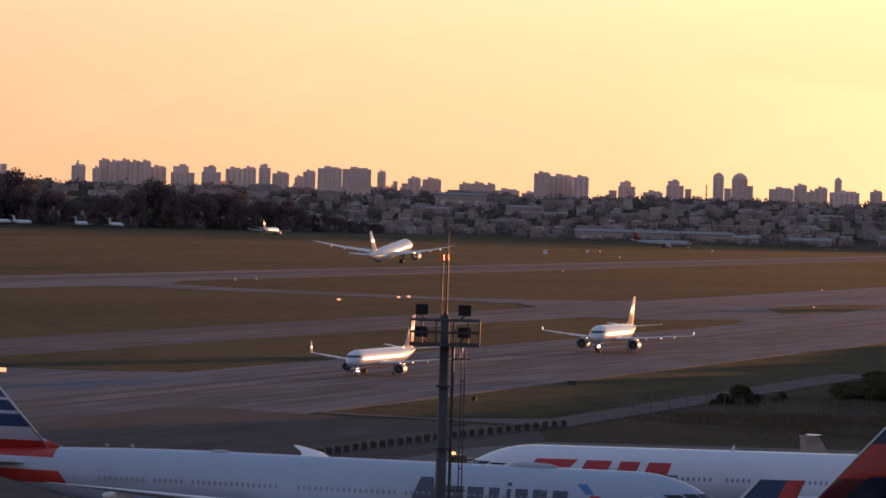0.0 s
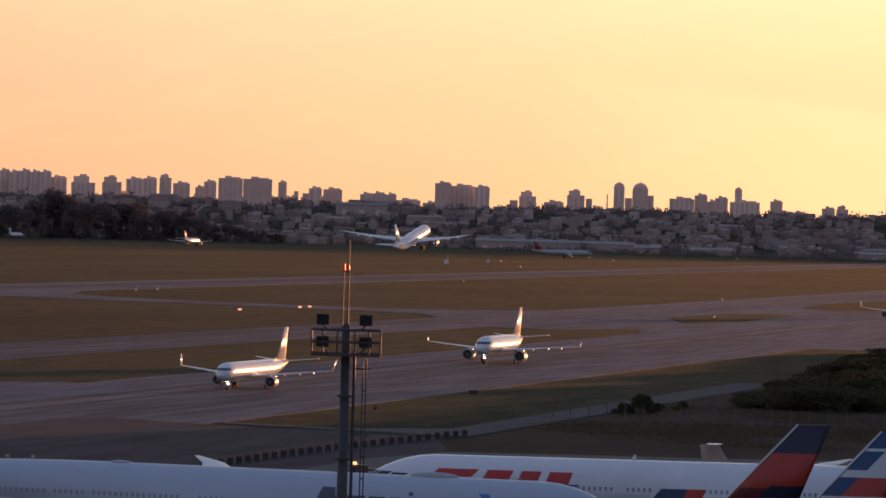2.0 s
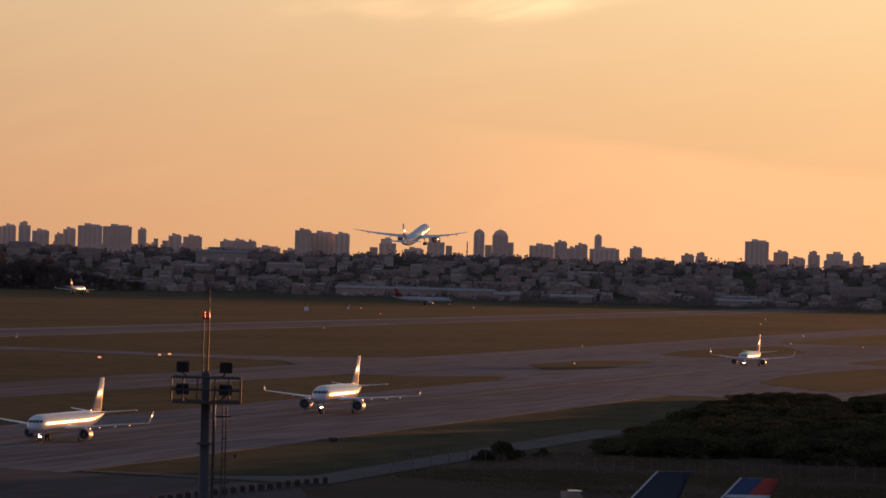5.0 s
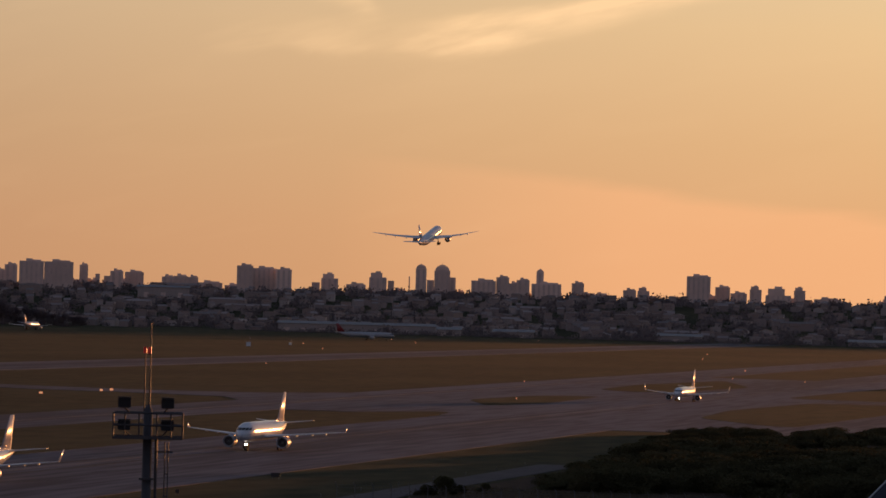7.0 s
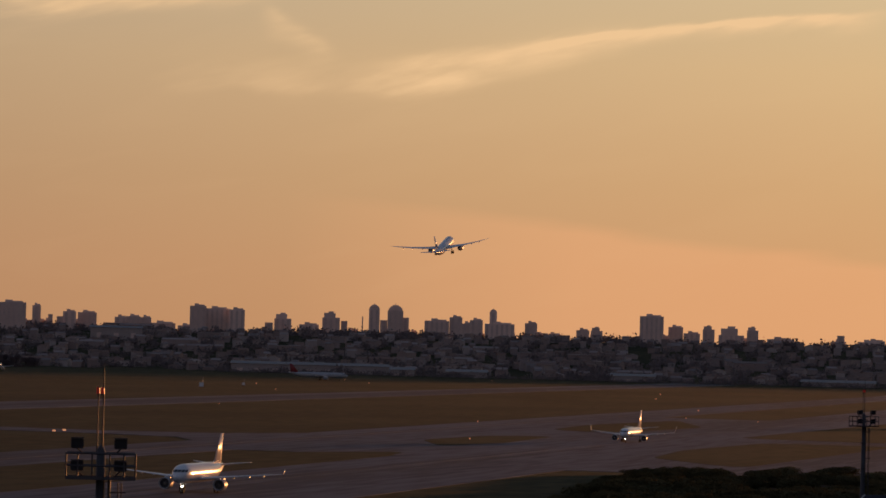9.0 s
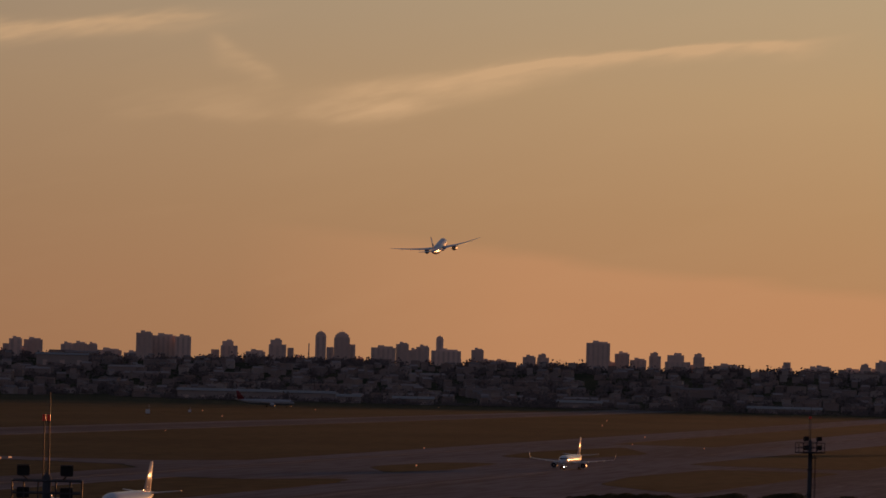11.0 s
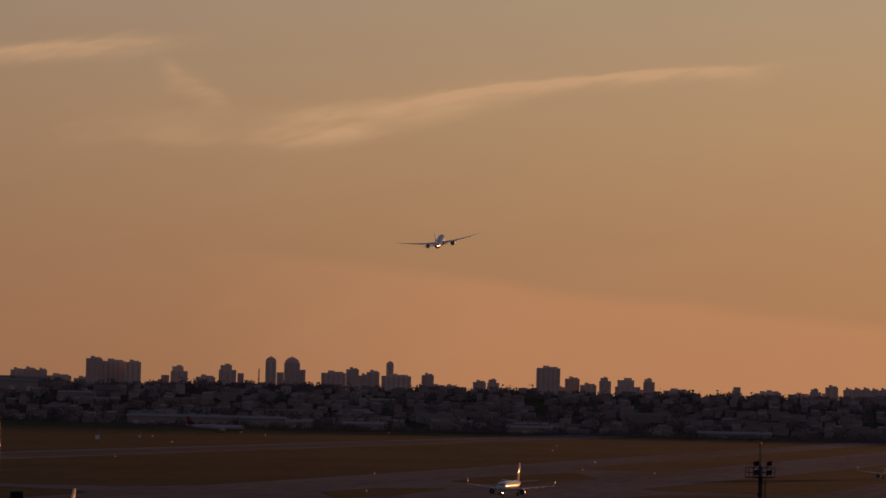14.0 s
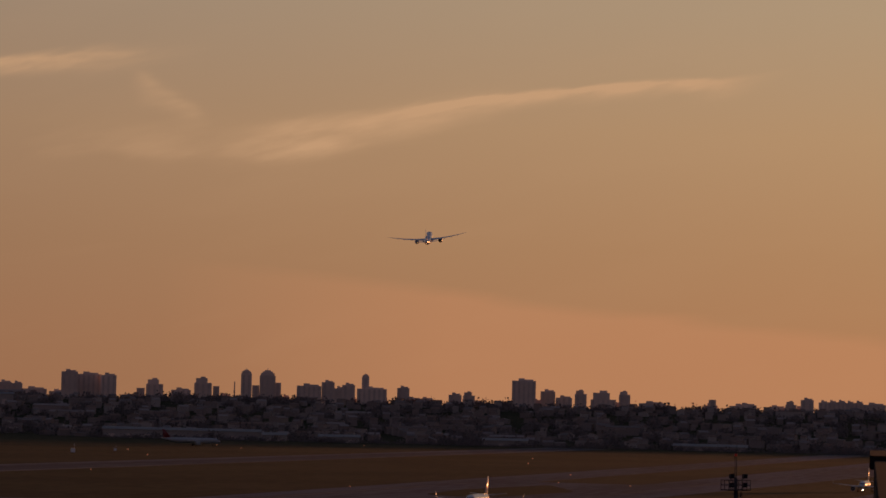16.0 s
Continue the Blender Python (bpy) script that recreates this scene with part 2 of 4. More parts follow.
def loft(rings, caps=True):
    bm = bmesh.new()
    vs = [[bm.verts.new(p) for p in ring] for ring in rings]
    n = len(vs[0])
    for r0, r1 in zip(vs, vs[1:]):
        for i in range(n):
            bm.faces.new((r0[i], r0[(i + 1) % n], r1[(i + 1) % n], r1[i]))
    if caps:
        bm.faces.new(vs[0])
        bm.faces.new(vs[-1][::-1])
    return bm


def polygon(points, z, thick=0.0):
    bm = bmesh.new()
    f = bm.faces.new([bm.verts.new((p[0], p[1], z)) for p in points])
    if thick:
        g = bmesh.ops.extrude_face_region(bm, geom=[f])
        bmesh.ops.translate(bm, vec=(0, 0, -thick), verts=[v for v in g["geom"] if isinstance(v, bmesh.types.BMVert)])
    return bm


# ---- ground ----
def rise(d):
    k = min(1, max(0, (d - 3620) / 1080))
    return 35.0 * k * k * (3 - 2 * k) * (0.6 + 0.4 * k)


def build_ground():
    bm = bmesh.new()
    dists = [60, 150, 300, 500, 800, 1200, 1800, 2600, 3300, 3620, 3760, 3900, 4050, 4200, 4350, 4500, 4650, 4750, 4850, 4960]
    rings = []
    n = 120
    for d in dists:
        rings.append([bm.verts.new((d * math.sin(2 * math.pi * i / n), d * math.cos(2 * math.pi * i / n), rise(d) - 0.02)) for i in range(n)])
    for r0, r1 in zip(rings, rings[1:]):
        for i in range(n):
            bm.faces.new((r0[i], r0[(i + 1) % n], r1[(i + 1) % n], r1[i]))
    bm.faces.new(rings[0])
    tagged(part("ground", bm, M_GRASS), "dry olive-brown airfield grass reaching the town", "ground", kind="structure")


def pave(name, points, z, material, label, category, kind="structure"):
    ob = part(name, polygon([field(u, v) for u, v in points], z, 0.3), material)
    return tagged(ob, label, category, kind=kind)


def strip(u0, u1, v0, v1):
    return [(u0, v0), (u1, v0), (u1, v1), (u0, v1)]


def rounded(points, radius, n=7):
    out = []
    k = len(points)
    for i, p in enumerate(points):
        p = Vector(p)
        a, b = Vector(points[i - 1]), Vector(points[(i + 1) % k])
        ra = min(radius, (a - p).length * 0.48)
        rb = min(radius, (b - p).length * 0.48)
        s, e = p + (a - p).normalized() * ra, p + (b - p).normalized() * rb
        for j in range(n):
            t = j / (n - 1)
            q = s * (1 - t) ** 2 + p * 2 * t * (1 - t) + e * t * t
            out.append((q.x, q.y))
    return out


def build_pavement():
    pave("runway", strip(-900, 4300, 541, 598), 0.04, M_ASPHALT, "worn grey asphalt runway across the grass", "runway")
    pave("taxiway", strip(-500, 3600, 203, 267), 0.05, M_ASPHALT, "wide grey asphalt taxiway with tyre streaks", "taxiway")
    pave("taxiway", strip(-500, 3600, 316, 353), 0.045, M_ASPHALT, "grey asphalt taxiway beside the runway", "taxiway")
    pave("taxiway_link", strip(610, 700, 266, 317), 0.055, M_ASPHALT, "asphalt link between two taxiways", "taxiway")
    pave("taxiway_link", strip(1140, 1860, 266, 317), 0.055, M_ASPHALT, "broad asphalt link between two taxiways", "taxiway")
    pave("taxiway_link", strip(1050, 2600, 90, 204), 0.055, M_ASPHALT, "asphalt entry from the apron", "taxiway")
    pave("runway_exit", [(1300, 542), (1291, 480), (1279, 435), (1275, 400), (1262, 368), (1225, 352), (1365, 352), (1322, 374), (1312, 409), (1320, 449),
                         (1333, 493), (1362, 525), (1420, 542)], 0.06, M_ASPHALT, "curved asphalt runway exit", "taxiway")
    pave("runway_exit", [(1000, 542), (1150, 531), (1308, 524), (1340, 542)], 0.065, M_ASPHALT, "widened asphalt runway shoulder", "taxiway")
    for pts, r in (([(1095, 316.5), (1180, 273), (1100, 266.5), (690, 266.5), (690, 316.5)], 26), ([(1250, 281), (1320, 303), (1408, 299), (1425, 279), (1310, 273.5)], 14),
                   ([(1510, 285), (1535, 303), (1650, 309), (1795, 298), (1660, 265), (1530, 272)], 18), ([(1135, 178), (1190, 205), (1285, 212), (1420, 205), (1420, 160), (1125, 168)], 14),
                   ([(1480, 225), (1470, 160), (2300, 150), (2300, 204)], 20)):
        pave("grass_island", rounded(pts, r), 0.09, M_GRASS, "dry grass island between taxiways", "grass")
    pave("soil", strip(541, 1050, -200, 161), 0.02, M_SOIL, "bare reddish soil with scrub beside the apron", "soil")
    pave("apron", [(-260, -320), (590, -320), (562, 100), (542, 155), (520, 160), (-260, 160)], 0.04, M_CONCRETE, "light concrete apron under parked aircraft", "apron")
    pave("apron_shoulder", rounded([(-260, 159), (521, 159), (543, 154), (575, 165), (583, 204), (590, 218), (584, 226), (530, 224), (-260, 204)], 6), 0.07, M_DARK_ASPHALT,
         "dark asphalt shoulder beyond the apron", "apron")
    pave("service_road", rounded([(580, 162), (700, 163), (815, 163), (815, 172), (600, 170), (588, 184), (592, 203), (588, 203), (584, 182)], 3), 0.08, mat("worn_road_concrete", (0.082, 0.077, 0.083), 0.85, scale=0.4, vary=0.25),
         "narrow worn concrete service road", "road")
    # tyre-darkened lanes and faded lines
    for v0, v1, u0, u1 in ((566, 575, 200, 4200), (577, 581, 900, 3000)):
        pave("tyre_streak", strip(u0, u1, v0, v1), 0.055, M_RUBBER_MARK, "long dark tyre streak on asphalt", "tyre streak")
    for v0, v1, u0, u1 in ((238.5, 240.5, 0, 1300), (246.5, 248.5, 0, 1250), (331, 333, 300, 1700), (337, 338.6, 300, 1700)):
        pave("tyre_streak", strip(u0, u1, v0, v1), 0.065, M_RUBBER_MARK, "long dark tyre streak on asphalt", "tyre streak")
    for v0, u0, u1 in ((543.5, -900, 4300), (595.5, -900, 4300)):
        pave("runway_edge_line", strip(u0, u1, v0, v0 + 1.6), 0.06, M_LINE, "faded pale runway edge line", "line")
    for v0, u0, u1 in ((243.8, 200, 3000), (334.5, 200, 3000)):
        pave("centre_line", strip(u0, u1, v0, v0 + 0.25), 0.075, M_LINE, "faded yellow taxiway centre line", "line")


build_ground()
build_pavement()


# ---- aircraft ----
def tube_profile(L, R, s, nose, tail, drop):
    """Radius and centre height offset at s metres behind the nose."""
    if s < nose:
        k = s / nose
        r = R * (1 - (1 - k) ** 2.0) ** 0.62
        return max(r, 0.02), -drop * R * (1 - k) ** 1.8
    if s > L - tail:
        k = (s - L + tail) / tail
        r = R * (1 - 0.90 * k ** 1.55)
        return r, (R - r) * 0.72
    return R, 0.0


def airfoil(le, chord, tt, axis, n_up):
    """One wing section: leading edge le, chord backwards along -x, thickness along axis."""
    xs = (1.0, 0.75, 0.45, 0.2, 0.07, 0.015, 0.0)
    th = (0.004, 0.30, 0.48, 0.47, 0.33, 0.16, 0.0)
    up = [le + Vector((-chord * x, 0, 0)) + axis * (chord * tt * h * 1.1) for x, h in zip(xs, th)]
    dn = [le + Vector((-chord * x, 0, 0)) - axis * (chord * tt * h * 0.8) for x, h in zip(xs[-2::-1], th[-2::-1])]
    return up + dn


def aircraft(name, m, label, L, R, zc, xn, span, wing_x, cr, ck, ct, sweep, dih, flex, wing_z, eng_r, eng_len, eng_y, fin, stab, body, tail_mat,
             wing_mat=None, winglet=0.0, winglet_mat=None, gear=True, lights=True, windows="row", nacelle=None, win_z=0.12, group="", rake=0.0, pitch_win=0.53,
             big_gear=False, ttail=False, engines=True, edged=False):
    """Nose towards +x, main wheels under the origin. fin: (x of the root's front, root chord, tip chord, top z, sweep)."""
    root = thing(name, m, label, "airplane", group)
    nose, tail = 2.1 * R * 1.25, 0.34 * L
    wing_mat = wing_mat or M_WING
    ss = [nose * (i / 9) ** 1.7 for i in range(10)] + [nose + (L - tail - nose) * i / 4 for i in range(1, 5)] + [L - tail + tail * i / 9 for i in range(1, 10)]
    rings = []
    seg = 32
    for s in ss:
        r, dz = tube_profile(L, R, max(s, 0.02), nose, tail, 0.30)
        rings.append([Vector((xn - s, r * math.sin(2 * math.pi * i / seg), zc + dz + r * 1.03 * math.cos(2 * math.pi * i / seg))) for i in range(seg)])
    part("fuselage", loft(rings), body, root, smooth=True)
    half = span / 2
    # wings
    for sgn, side in ((1, "left"), (-1, "right")):
        yk = eng_y * 1.12
        tip_y = half - (0.0 if not rake else half * 0.09)
        st = []

        def lead(y):
            return wing_x - (y - R * 0.5) * sweep

        for y, c in ((R * 0.4, cr), (R * 0.95, cr * 0.94), (yk, ck), ((yk + tip_y) / 2, (ck + ct) / 2), (tip_y, ct)):
            f = y / half
            st.append((y, c, lead(y), wing_z + (y - R * 0.6) * dih + flex * f * f))
        if rake:
            y = half
            st.append((y, ct * 0.25, lead(tip_y) - (half - tip_y) * (sweep + rake), wing_z + (y - R * 0.6) * dih + flex * 1.06))
        rings = [airfoil(Vector((x, sgn * y, z)), c, 0.13 if i < 2 else 0.105, Vector((0, 0, 1)), 7) for i, (y, c, x, z) in enumerate(st)]
        w = part("wing", loft(rings), wing_mat, root, smooth=True)
        y, c, x, z = st[-1]
        if winglet:
            rg = [airfoil(Vector((x - 0.05 * c, sgn * y, z)), c * 0.95, 0.09, Vector((0, 1, 0)), 7),
                  airfoil(Vector((x - winglet * 0.75, sgn * (y + winglet * 0.22), z + winglet)), c * 0.42, 0.08, Vector((0, 1, 0)), 7)]
            part("winglet", loft(rg), winglet_mat or body, w, smooth=True)
        for yy in (0.42, 0.60, 0.76):
            f = yy
            yf = half * yy
            cx = lead(yf) - (ck * (1 - yy) + ct * yy) * 1.02
            bmf = bmesh.new()
            bmesh.ops.create_uvsphere(bmf, u_segments=10, v_segments=6, radius=1.0)
            bmesh.ops.transform(bmf, matrix=Matrix.Translation((cx, sgn * yf, wing_z + (yf - R * 0.6) * dih + flex * f * f - 0.22 * R * 0.5)) @ Matrix.Diagonal((0.85 * R * 0.55, 0.10 * R, 0.13 * R, 1)), verts=bmf.verts)
            part("flap_fairing", bmf, wing_mat, w, smooth=True)
        # engine
        if engines:
            ez = wing_z + (eng_y - R * 0.6) * dih - eng_r * 1.15
            ex = lead(eng_y) + eng_len * 0.55
            prof = ((0.0, 0.86), (-0.02, 0.95), (0.06, 1.0), (0.35, 1.04), (0.62, 0.98), (0.8, 0.84))
            rg = []
            inner = [(0.10, 0.78), (0.02, 0.82)]
            for s, r in inner + list(prof):
                rg.append([Vector((ex - s * eng_len, sgn * eng_y + eng_r * r * math.sin(2 * math.pi * i / 24), ez + eng_r * r * math.cos(2 * math.pi * i / 24))) for i in range(24)])
            e = part("engine", loft(rg, caps=False), nacelle or M_NACELLE, root, smooth=True)
            part("fan", rod((ex - 0.12 * eng_len, sgn * eng_y, ez), (ex - 0.2 * eng_len, sgn * eng_y, ez), eng_r * 0.8, n=20), M_DARK, e, "dark engine fan")
            part("spinner", rod((ex - 0.12 * eng_len, sgn * eng_y, ez), (ex - 0.02 * eng_len, sgn * eng_y, ez), eng_r * 0.25, 0.02, n=12), M_METAL, e)
            part("exhaust", rod((ex - 0.78 * eng_len, sgn * eng_y, ez), (ex - 1.12 * eng_len, sgn * eng_y, ez), eng_r * 0.62, eng_r * 0.32, n=20), M_METAL, e, "bare metal exhaust cone")
            part("pylon", box((ex - 0.62 * eng_len, sgn * eng_y, ez + eng_r * 1.02), (eng_len * 0.9, eng_r * 0.22, eng_r * 0.5), 0.03), wing_mat, e)
        # tailplane
        sx, sc, stp, sspan, sz = stab
        rg = [airfoil(Vector((sx, sgn * R * 0.12, sz)), sc, 0.10, Vector((0, 0, 1)), 7), airfoil(Vector((sx - sspan * 0.65, sgn * sspan, sz + (0.0 if ttail else sspan * 0.10))), stp, 0.09, Vector((0, 0, 1)), 7)]
        part("tailplane", loft(rg), wing_mat if not ttail else body, root, smooth=True)
    # fin
    fx, fc, ft, ftop, fsw = fin
    z0 = zc + R * 0.80
    hgt = ftop - z0
    rg = [airfoil(Vector((fx, 0, z0)), fc, 0.085, Vector((0, 1, 0)), 7), airfoil(Vector((fx - hgt * fsw, 0, ftop)), ft, 0.08, Vector((0, 1, 0)), 7)]
    f = part("fin", loft(rg), tail_mat, root, smooth=True)
    if edged:
        part("leading_edge", rod((fx + 0.03, 0, z0), (fx - hgt * fsw + 0.03, 0, ftop), 0.13, 0.09, 10), M_METAL, f, "bare metal leading edge", smooth=True)
    part("dorsal_fillet", loft([airfoil(Vector((fx + fc * 0.28, 0, z0 - 0.1)), fc * 0.6, 0.03, Vector((0, 1, 0)), 7),
                                airfoil(Vector((fx - hgt * 0.12 * fsw * 0.9, 0, z0 + hgt * 0.12)), fc * 0.3, 0.04, Vector((0, 1, 0)), 7)]), body, root, smooth=True)
    # cockpit glass: a level band of panes round the nose
    def skin(y, z):
        """Distance behind the nose at which the skin passes through y, z."""
        a, b = 0.01, nose
        for _ in range(24):
            s = (a + b) / 2
            r, dz = tube_profile(L, R, s, nose, tail, 0.30)
            if y * y + ((z - dz) / 1.03) ** 2 > r * r:
                a = s
            else:
                b = s
        return b

    for side in (1, -1):
        for y0, y1, zb, zt in ((0.02, 0.33, 0.22, 0.49), (0.37, 0.60, 0.22, 0.49), (0.64, 0.80, 0.24, 0.46)):
            bm = bmesh.new()
            rows = []
            for z in (zb, (zb + zt) / 2, zt):
                row = []
                for j in range(4):
                    y = R * (y0 + (y1 - y0) * j / 3)
                    row.append(bm.verts.new((xn - skin(y, z * R) + 0.03, side * (y + 0.012), zc + z * R + 0.012)))
                rows.append(row)
            for r0, r1 in zip(rows, rows[1:]):
                for j in range(3):
                    bm.faces.new((r0[j], r0[j + 1], r1[j + 1], r1[j]))
            part("cockpit_window", bm, M_GLASS, root, smooth=True)
    # cabin windows
    zw = zc + R * win_z
    rw = math.sqrt(max(0.01, R * R - (R * win_z / 1.03) ** 2)) + 0.012
    x0, x1 = xn - nose - 1.5, xn - (L - tail) - tail * 0.35
    count = int((x0 - x1) / pitch_win)
    skip = (int(count * 0.06), int(count * 0.33), int(count * 0.345), int(count * 0.62), int(count * 0.64), int(count * 0.9))
    wh, ww = 0.20, 0.13
    shape = [(ww * c, wh * s) for c, s in ((1, 0.5), (0.6, 1), (-0.6, 1), (-1, 0.5), (-1, -0.5), (-0.6, -1), (0.6, -1), (1, -0.5))]

    def pane_bm(bm, cx, side):
        vs = [bm.verts.new((cx + a, side * (rw - 0.12 * b * win_z), zw + b)) for a, b in shape]
        bm.faces.new(vs)

    for side in (1, -1):
        bm = bmesh.new()
        pane_bm(bm, 0, side)
        me = to_mesh("cabin_window", bm, M_PANE)
        for i in range(count):
            if i in skip or (windows == "panes" and i % 19 == 18):
                continue
            ob = new("cabin_window", me)
            ob.parent = root
            ob.location = (x0 - i * pitch_win, 0, 0)
    # landing gear
    if gear:
        nx = xn - L * 0.135
        wr = R * 0.21
        g = part("nose_gear", rod((nx, 0, wr), (nx, 0, zc - R * 0.8), R * 0.055), M_STEEL, root)
        for s in (1, -1):
            part("wheel", rod((nx, s * wr * 0.3, wr), (nx, s * wr * 0.85, wr), wr, n=16), M_TYRE, g)
            if lights:
                bm = bmesh.new()
                bmesh.ops.create_uvsphere(bm, u_segments=10, v_segments=6, radius=R * 0.047)
                bmesh.ops.translate(bm, vec=(nx + 0.2, s * R * 0.1, zc - R * 1.28), verts=bm.verts)
                part("landing_light", bm, M_LAMP, g, "bright white landing light", smooth=True)
        wr = R * 0.30
        for s in (1, -1):
            yg = R * 1.85
            g = part("main_gear", rod((0, s * yg, wr), (0.2, s * yg * 0.92, wing_z + 0.2), R * 0.09), M_STEEL, root)
            for wx in ((-wr * 1.15, wr * 1.15) if big_gear else (0.0,)):
                for o in (-1, 1):
                    part("wheel", rod((wx, s * yg + o * wr * 0.25, wr), (wx, s * yg + o * wr * 0.85, wr), wr, n=16), M_TYRE, g)
    return root


def patch(bm, R, zc, side, corners):
    """A painted shape wrapped on the fuselage side: corners (x, z) of a four-sided shape, bottom pair then top pair."""
    (xa, za), (xb, zb), (xc, zz), (xd, zd) = corners
    n = 8
    rows = []
    for i in range(n + 1):
        t = i / n
        pa = Vector((xa + (xd - xa) * t, za + (zd - za) * t))
        pb = Vector((xb + (xc - xb) * t, zb + (zz - zb) * t))
        row = []
        for p in (pa, pb):
            q = (p.y - zc) / 1.03
            row.append(bm.verts.new((p.x, side * (math.sqrt(max(0.01, R * R - q * q)) + 0.015), p.y)))
        rows.append(row)
    for r0, r1 in zip(rows, rows[1:]):
        bm.faces.new((r0[0], r0[1], r1[1], r1[0]))


def at(x, y, heading, z=0.0):
    """Pose of an aircraft at x, y whose nose points along the heading, degrees clockwise from +y."""
    return pose(x, y, z, 0, 0, 90 - heading)


# ---- parked aircraft on the apron ----
WHITE, NAVY, CRIMSON = (0.72, 0.73, 0.74), (0.02, 0.05, 0.14), (0.40, 0.032, 0.020)
stripes = []
for z, hgt, c in ((7.75, 1.4, CRIMSON), (10.35, 1.15, NAVY), (11.8, 0.95, NAVY), (13.0, 0.95, NAVY), (14.3, 0.95, NAVY), (15.6, 0.95, NAVY)):
    stripes.append((0.0, -60, 60, c, z, z + hgt))
stripes.append((0.55, -60, -24.5, CRIMSON, 12.0, 17.5))
STRIPE_FIN = livery("striped_fin_paint", (0.46, 0.51, 0.57), stripes)
STRIPE_BODY = livery("silver_body_paint_with_red_tail_band", (0.36, 0.43, 0.52), [(0.8, -60, -18.6, CRIMSON, 5.4, 6.6), (0.0, -60, -24.6, CRIMSON, 7.75, 9.15)], 0.32)


def big_twin(name, m, label, body, fin_mat, group="", fin_x=-25.5):
    return aircraft(name, m, label, L=75.2, R=3.1, zc=5.75, xn=38.4, span=64.8, wing_x=9.6, cr=14.5, ck=8.2, ct=2.3, sweep=0.66, dih=0.108, flex=0.55,
                    wing_z=3.9, eng_r=1.75, eng_len=6.2, eng_y=9.9, fin=(fin_x, 9.6, 3.6, 18.5, 0.94), stab=(-26.5, 7.0, 2.4, 10.8, 7.0),
                    body=body, tail_mat=fin_mat, windows="panes", rake=0.55, big_gear=True, lights=False, win_z=0.16, group=group, edged=True)


hd = math.degrees(math.atan2(45.8, -13.7))
front = Vector((24.6, 366.0))
f_dir = Vector((math.sin(radians(hd)), math.cos(radians(hd))))
o = front - f_dir * 37.2
silver_jet = big_twin("airliner", at(o.x, o.y, hd), "silver-grey twin-engine wide-body airliner with striped tail parked at a gate", STRIPE_BODY, STRIPE_FIN, "parked airliners")


def silver_markings():
    R, zc, side = 3.1, 5.75, -1
    bm = bmesh.new()
    # eight plain letter-sized shapes in place of the airline's name
    for x, wdt, z1 in ((10.0, 2.6, 7.75), (12.95, 2.0, 7.1), (15.3, 1.5, 7.1), (17.3, 0.95, 7.1), (18.9, 0.4, 7.05), (19.7, 1.15, 7.1), (21.3, 1.3, 7.1), (23.1, 1.4, 7.1)):
        lean = 0.9 if z1 > 7.5 else 0.0
        patch(bm, R, zc, side, ((x, 5.3), (x + wdt, 5.3), (x + wdt - lean * 0.6, z1), (x + lean, z1)))
    patch(bm, R, zc, side, ((18.9, 7.3), (19.3, 7.3), (19.3, 7.6), (18.9, 7.6)))
    x = 24.9
    part("name_lettering", bm, M_GREYTEXT, silver_jet, "plain dark grey-blue shapes of the airline's name")
    bm = bmesh.new()
    patch(bm, R, zc, side, ((x + 1.2, 6.9), (x + 2.0, 6.9), (x + 1.2, 7.75), (x + 0.3, 7.75)))
    part("emblem", bm, M_SKYBLUE, silver_jet, "slanted blue emblem shape")
    bm = bmesh.new()
    patch(bm, R, zc, side, ((x + 1.7, 6.3), (x + 2.6, 6.3), (x + 2.5, 6.8), (x + 1.6, 6.8)))
    part("emblem", bm, M_RED, silver_jet, "red emblem shape")
    for dx, s in ((-20.0, 0.22), (-17.5, 0.32), (14.5, 0.25)):
        bm = box((dx, 0, zc + R * 1.03 + s * 0.4), (0.35, 0.05, s), 0.02)
        part("antenna", bm, M_NACELLE, silver_jet)
    for dx, ln in ((-9.0, 2.0), (20.5, 4.6)):
        bm = bmesh.new()
        bmesh.ops.create_uvsphere(bm, u_segments=14, v_segments=8, radius=1)
        bmesh.ops.transform(bm, matrix=Matrix.Translation((dx, 0, zc + R * 1.03)) @ Matrix.Diagonal((ln / 2, 0.6, 0.08 * ln, 1)), verts=bm.verts)
        part("antenna_fairing", bm, M_NACELLE, silver_jet, "grey roof fairing", smooth=True)
    for dx in (-26.0 + 6, -0.5, 22.0):
        for s, mm in (((0.05, 2.0), M_GREYTEXT),):
            bm = bmesh.new()
            for xx, ww in ((dx, 0.05), (dx + 1.1, 0.05)):
                patch(bm, R, zc, side, ((xx, 5.0), (xx + ww, 5.0), (xx + ww, 7.0), (xx, 7.0)))
            patch(bm, R, zc, side, ((dx, 6.95), (dx + 1.15, 6.95), (dx + 1.15, 7.0), (dx, 7.0)))
            part("cabin_door", bm, M_NACELLE, silver_jet, "outlined cabin door")


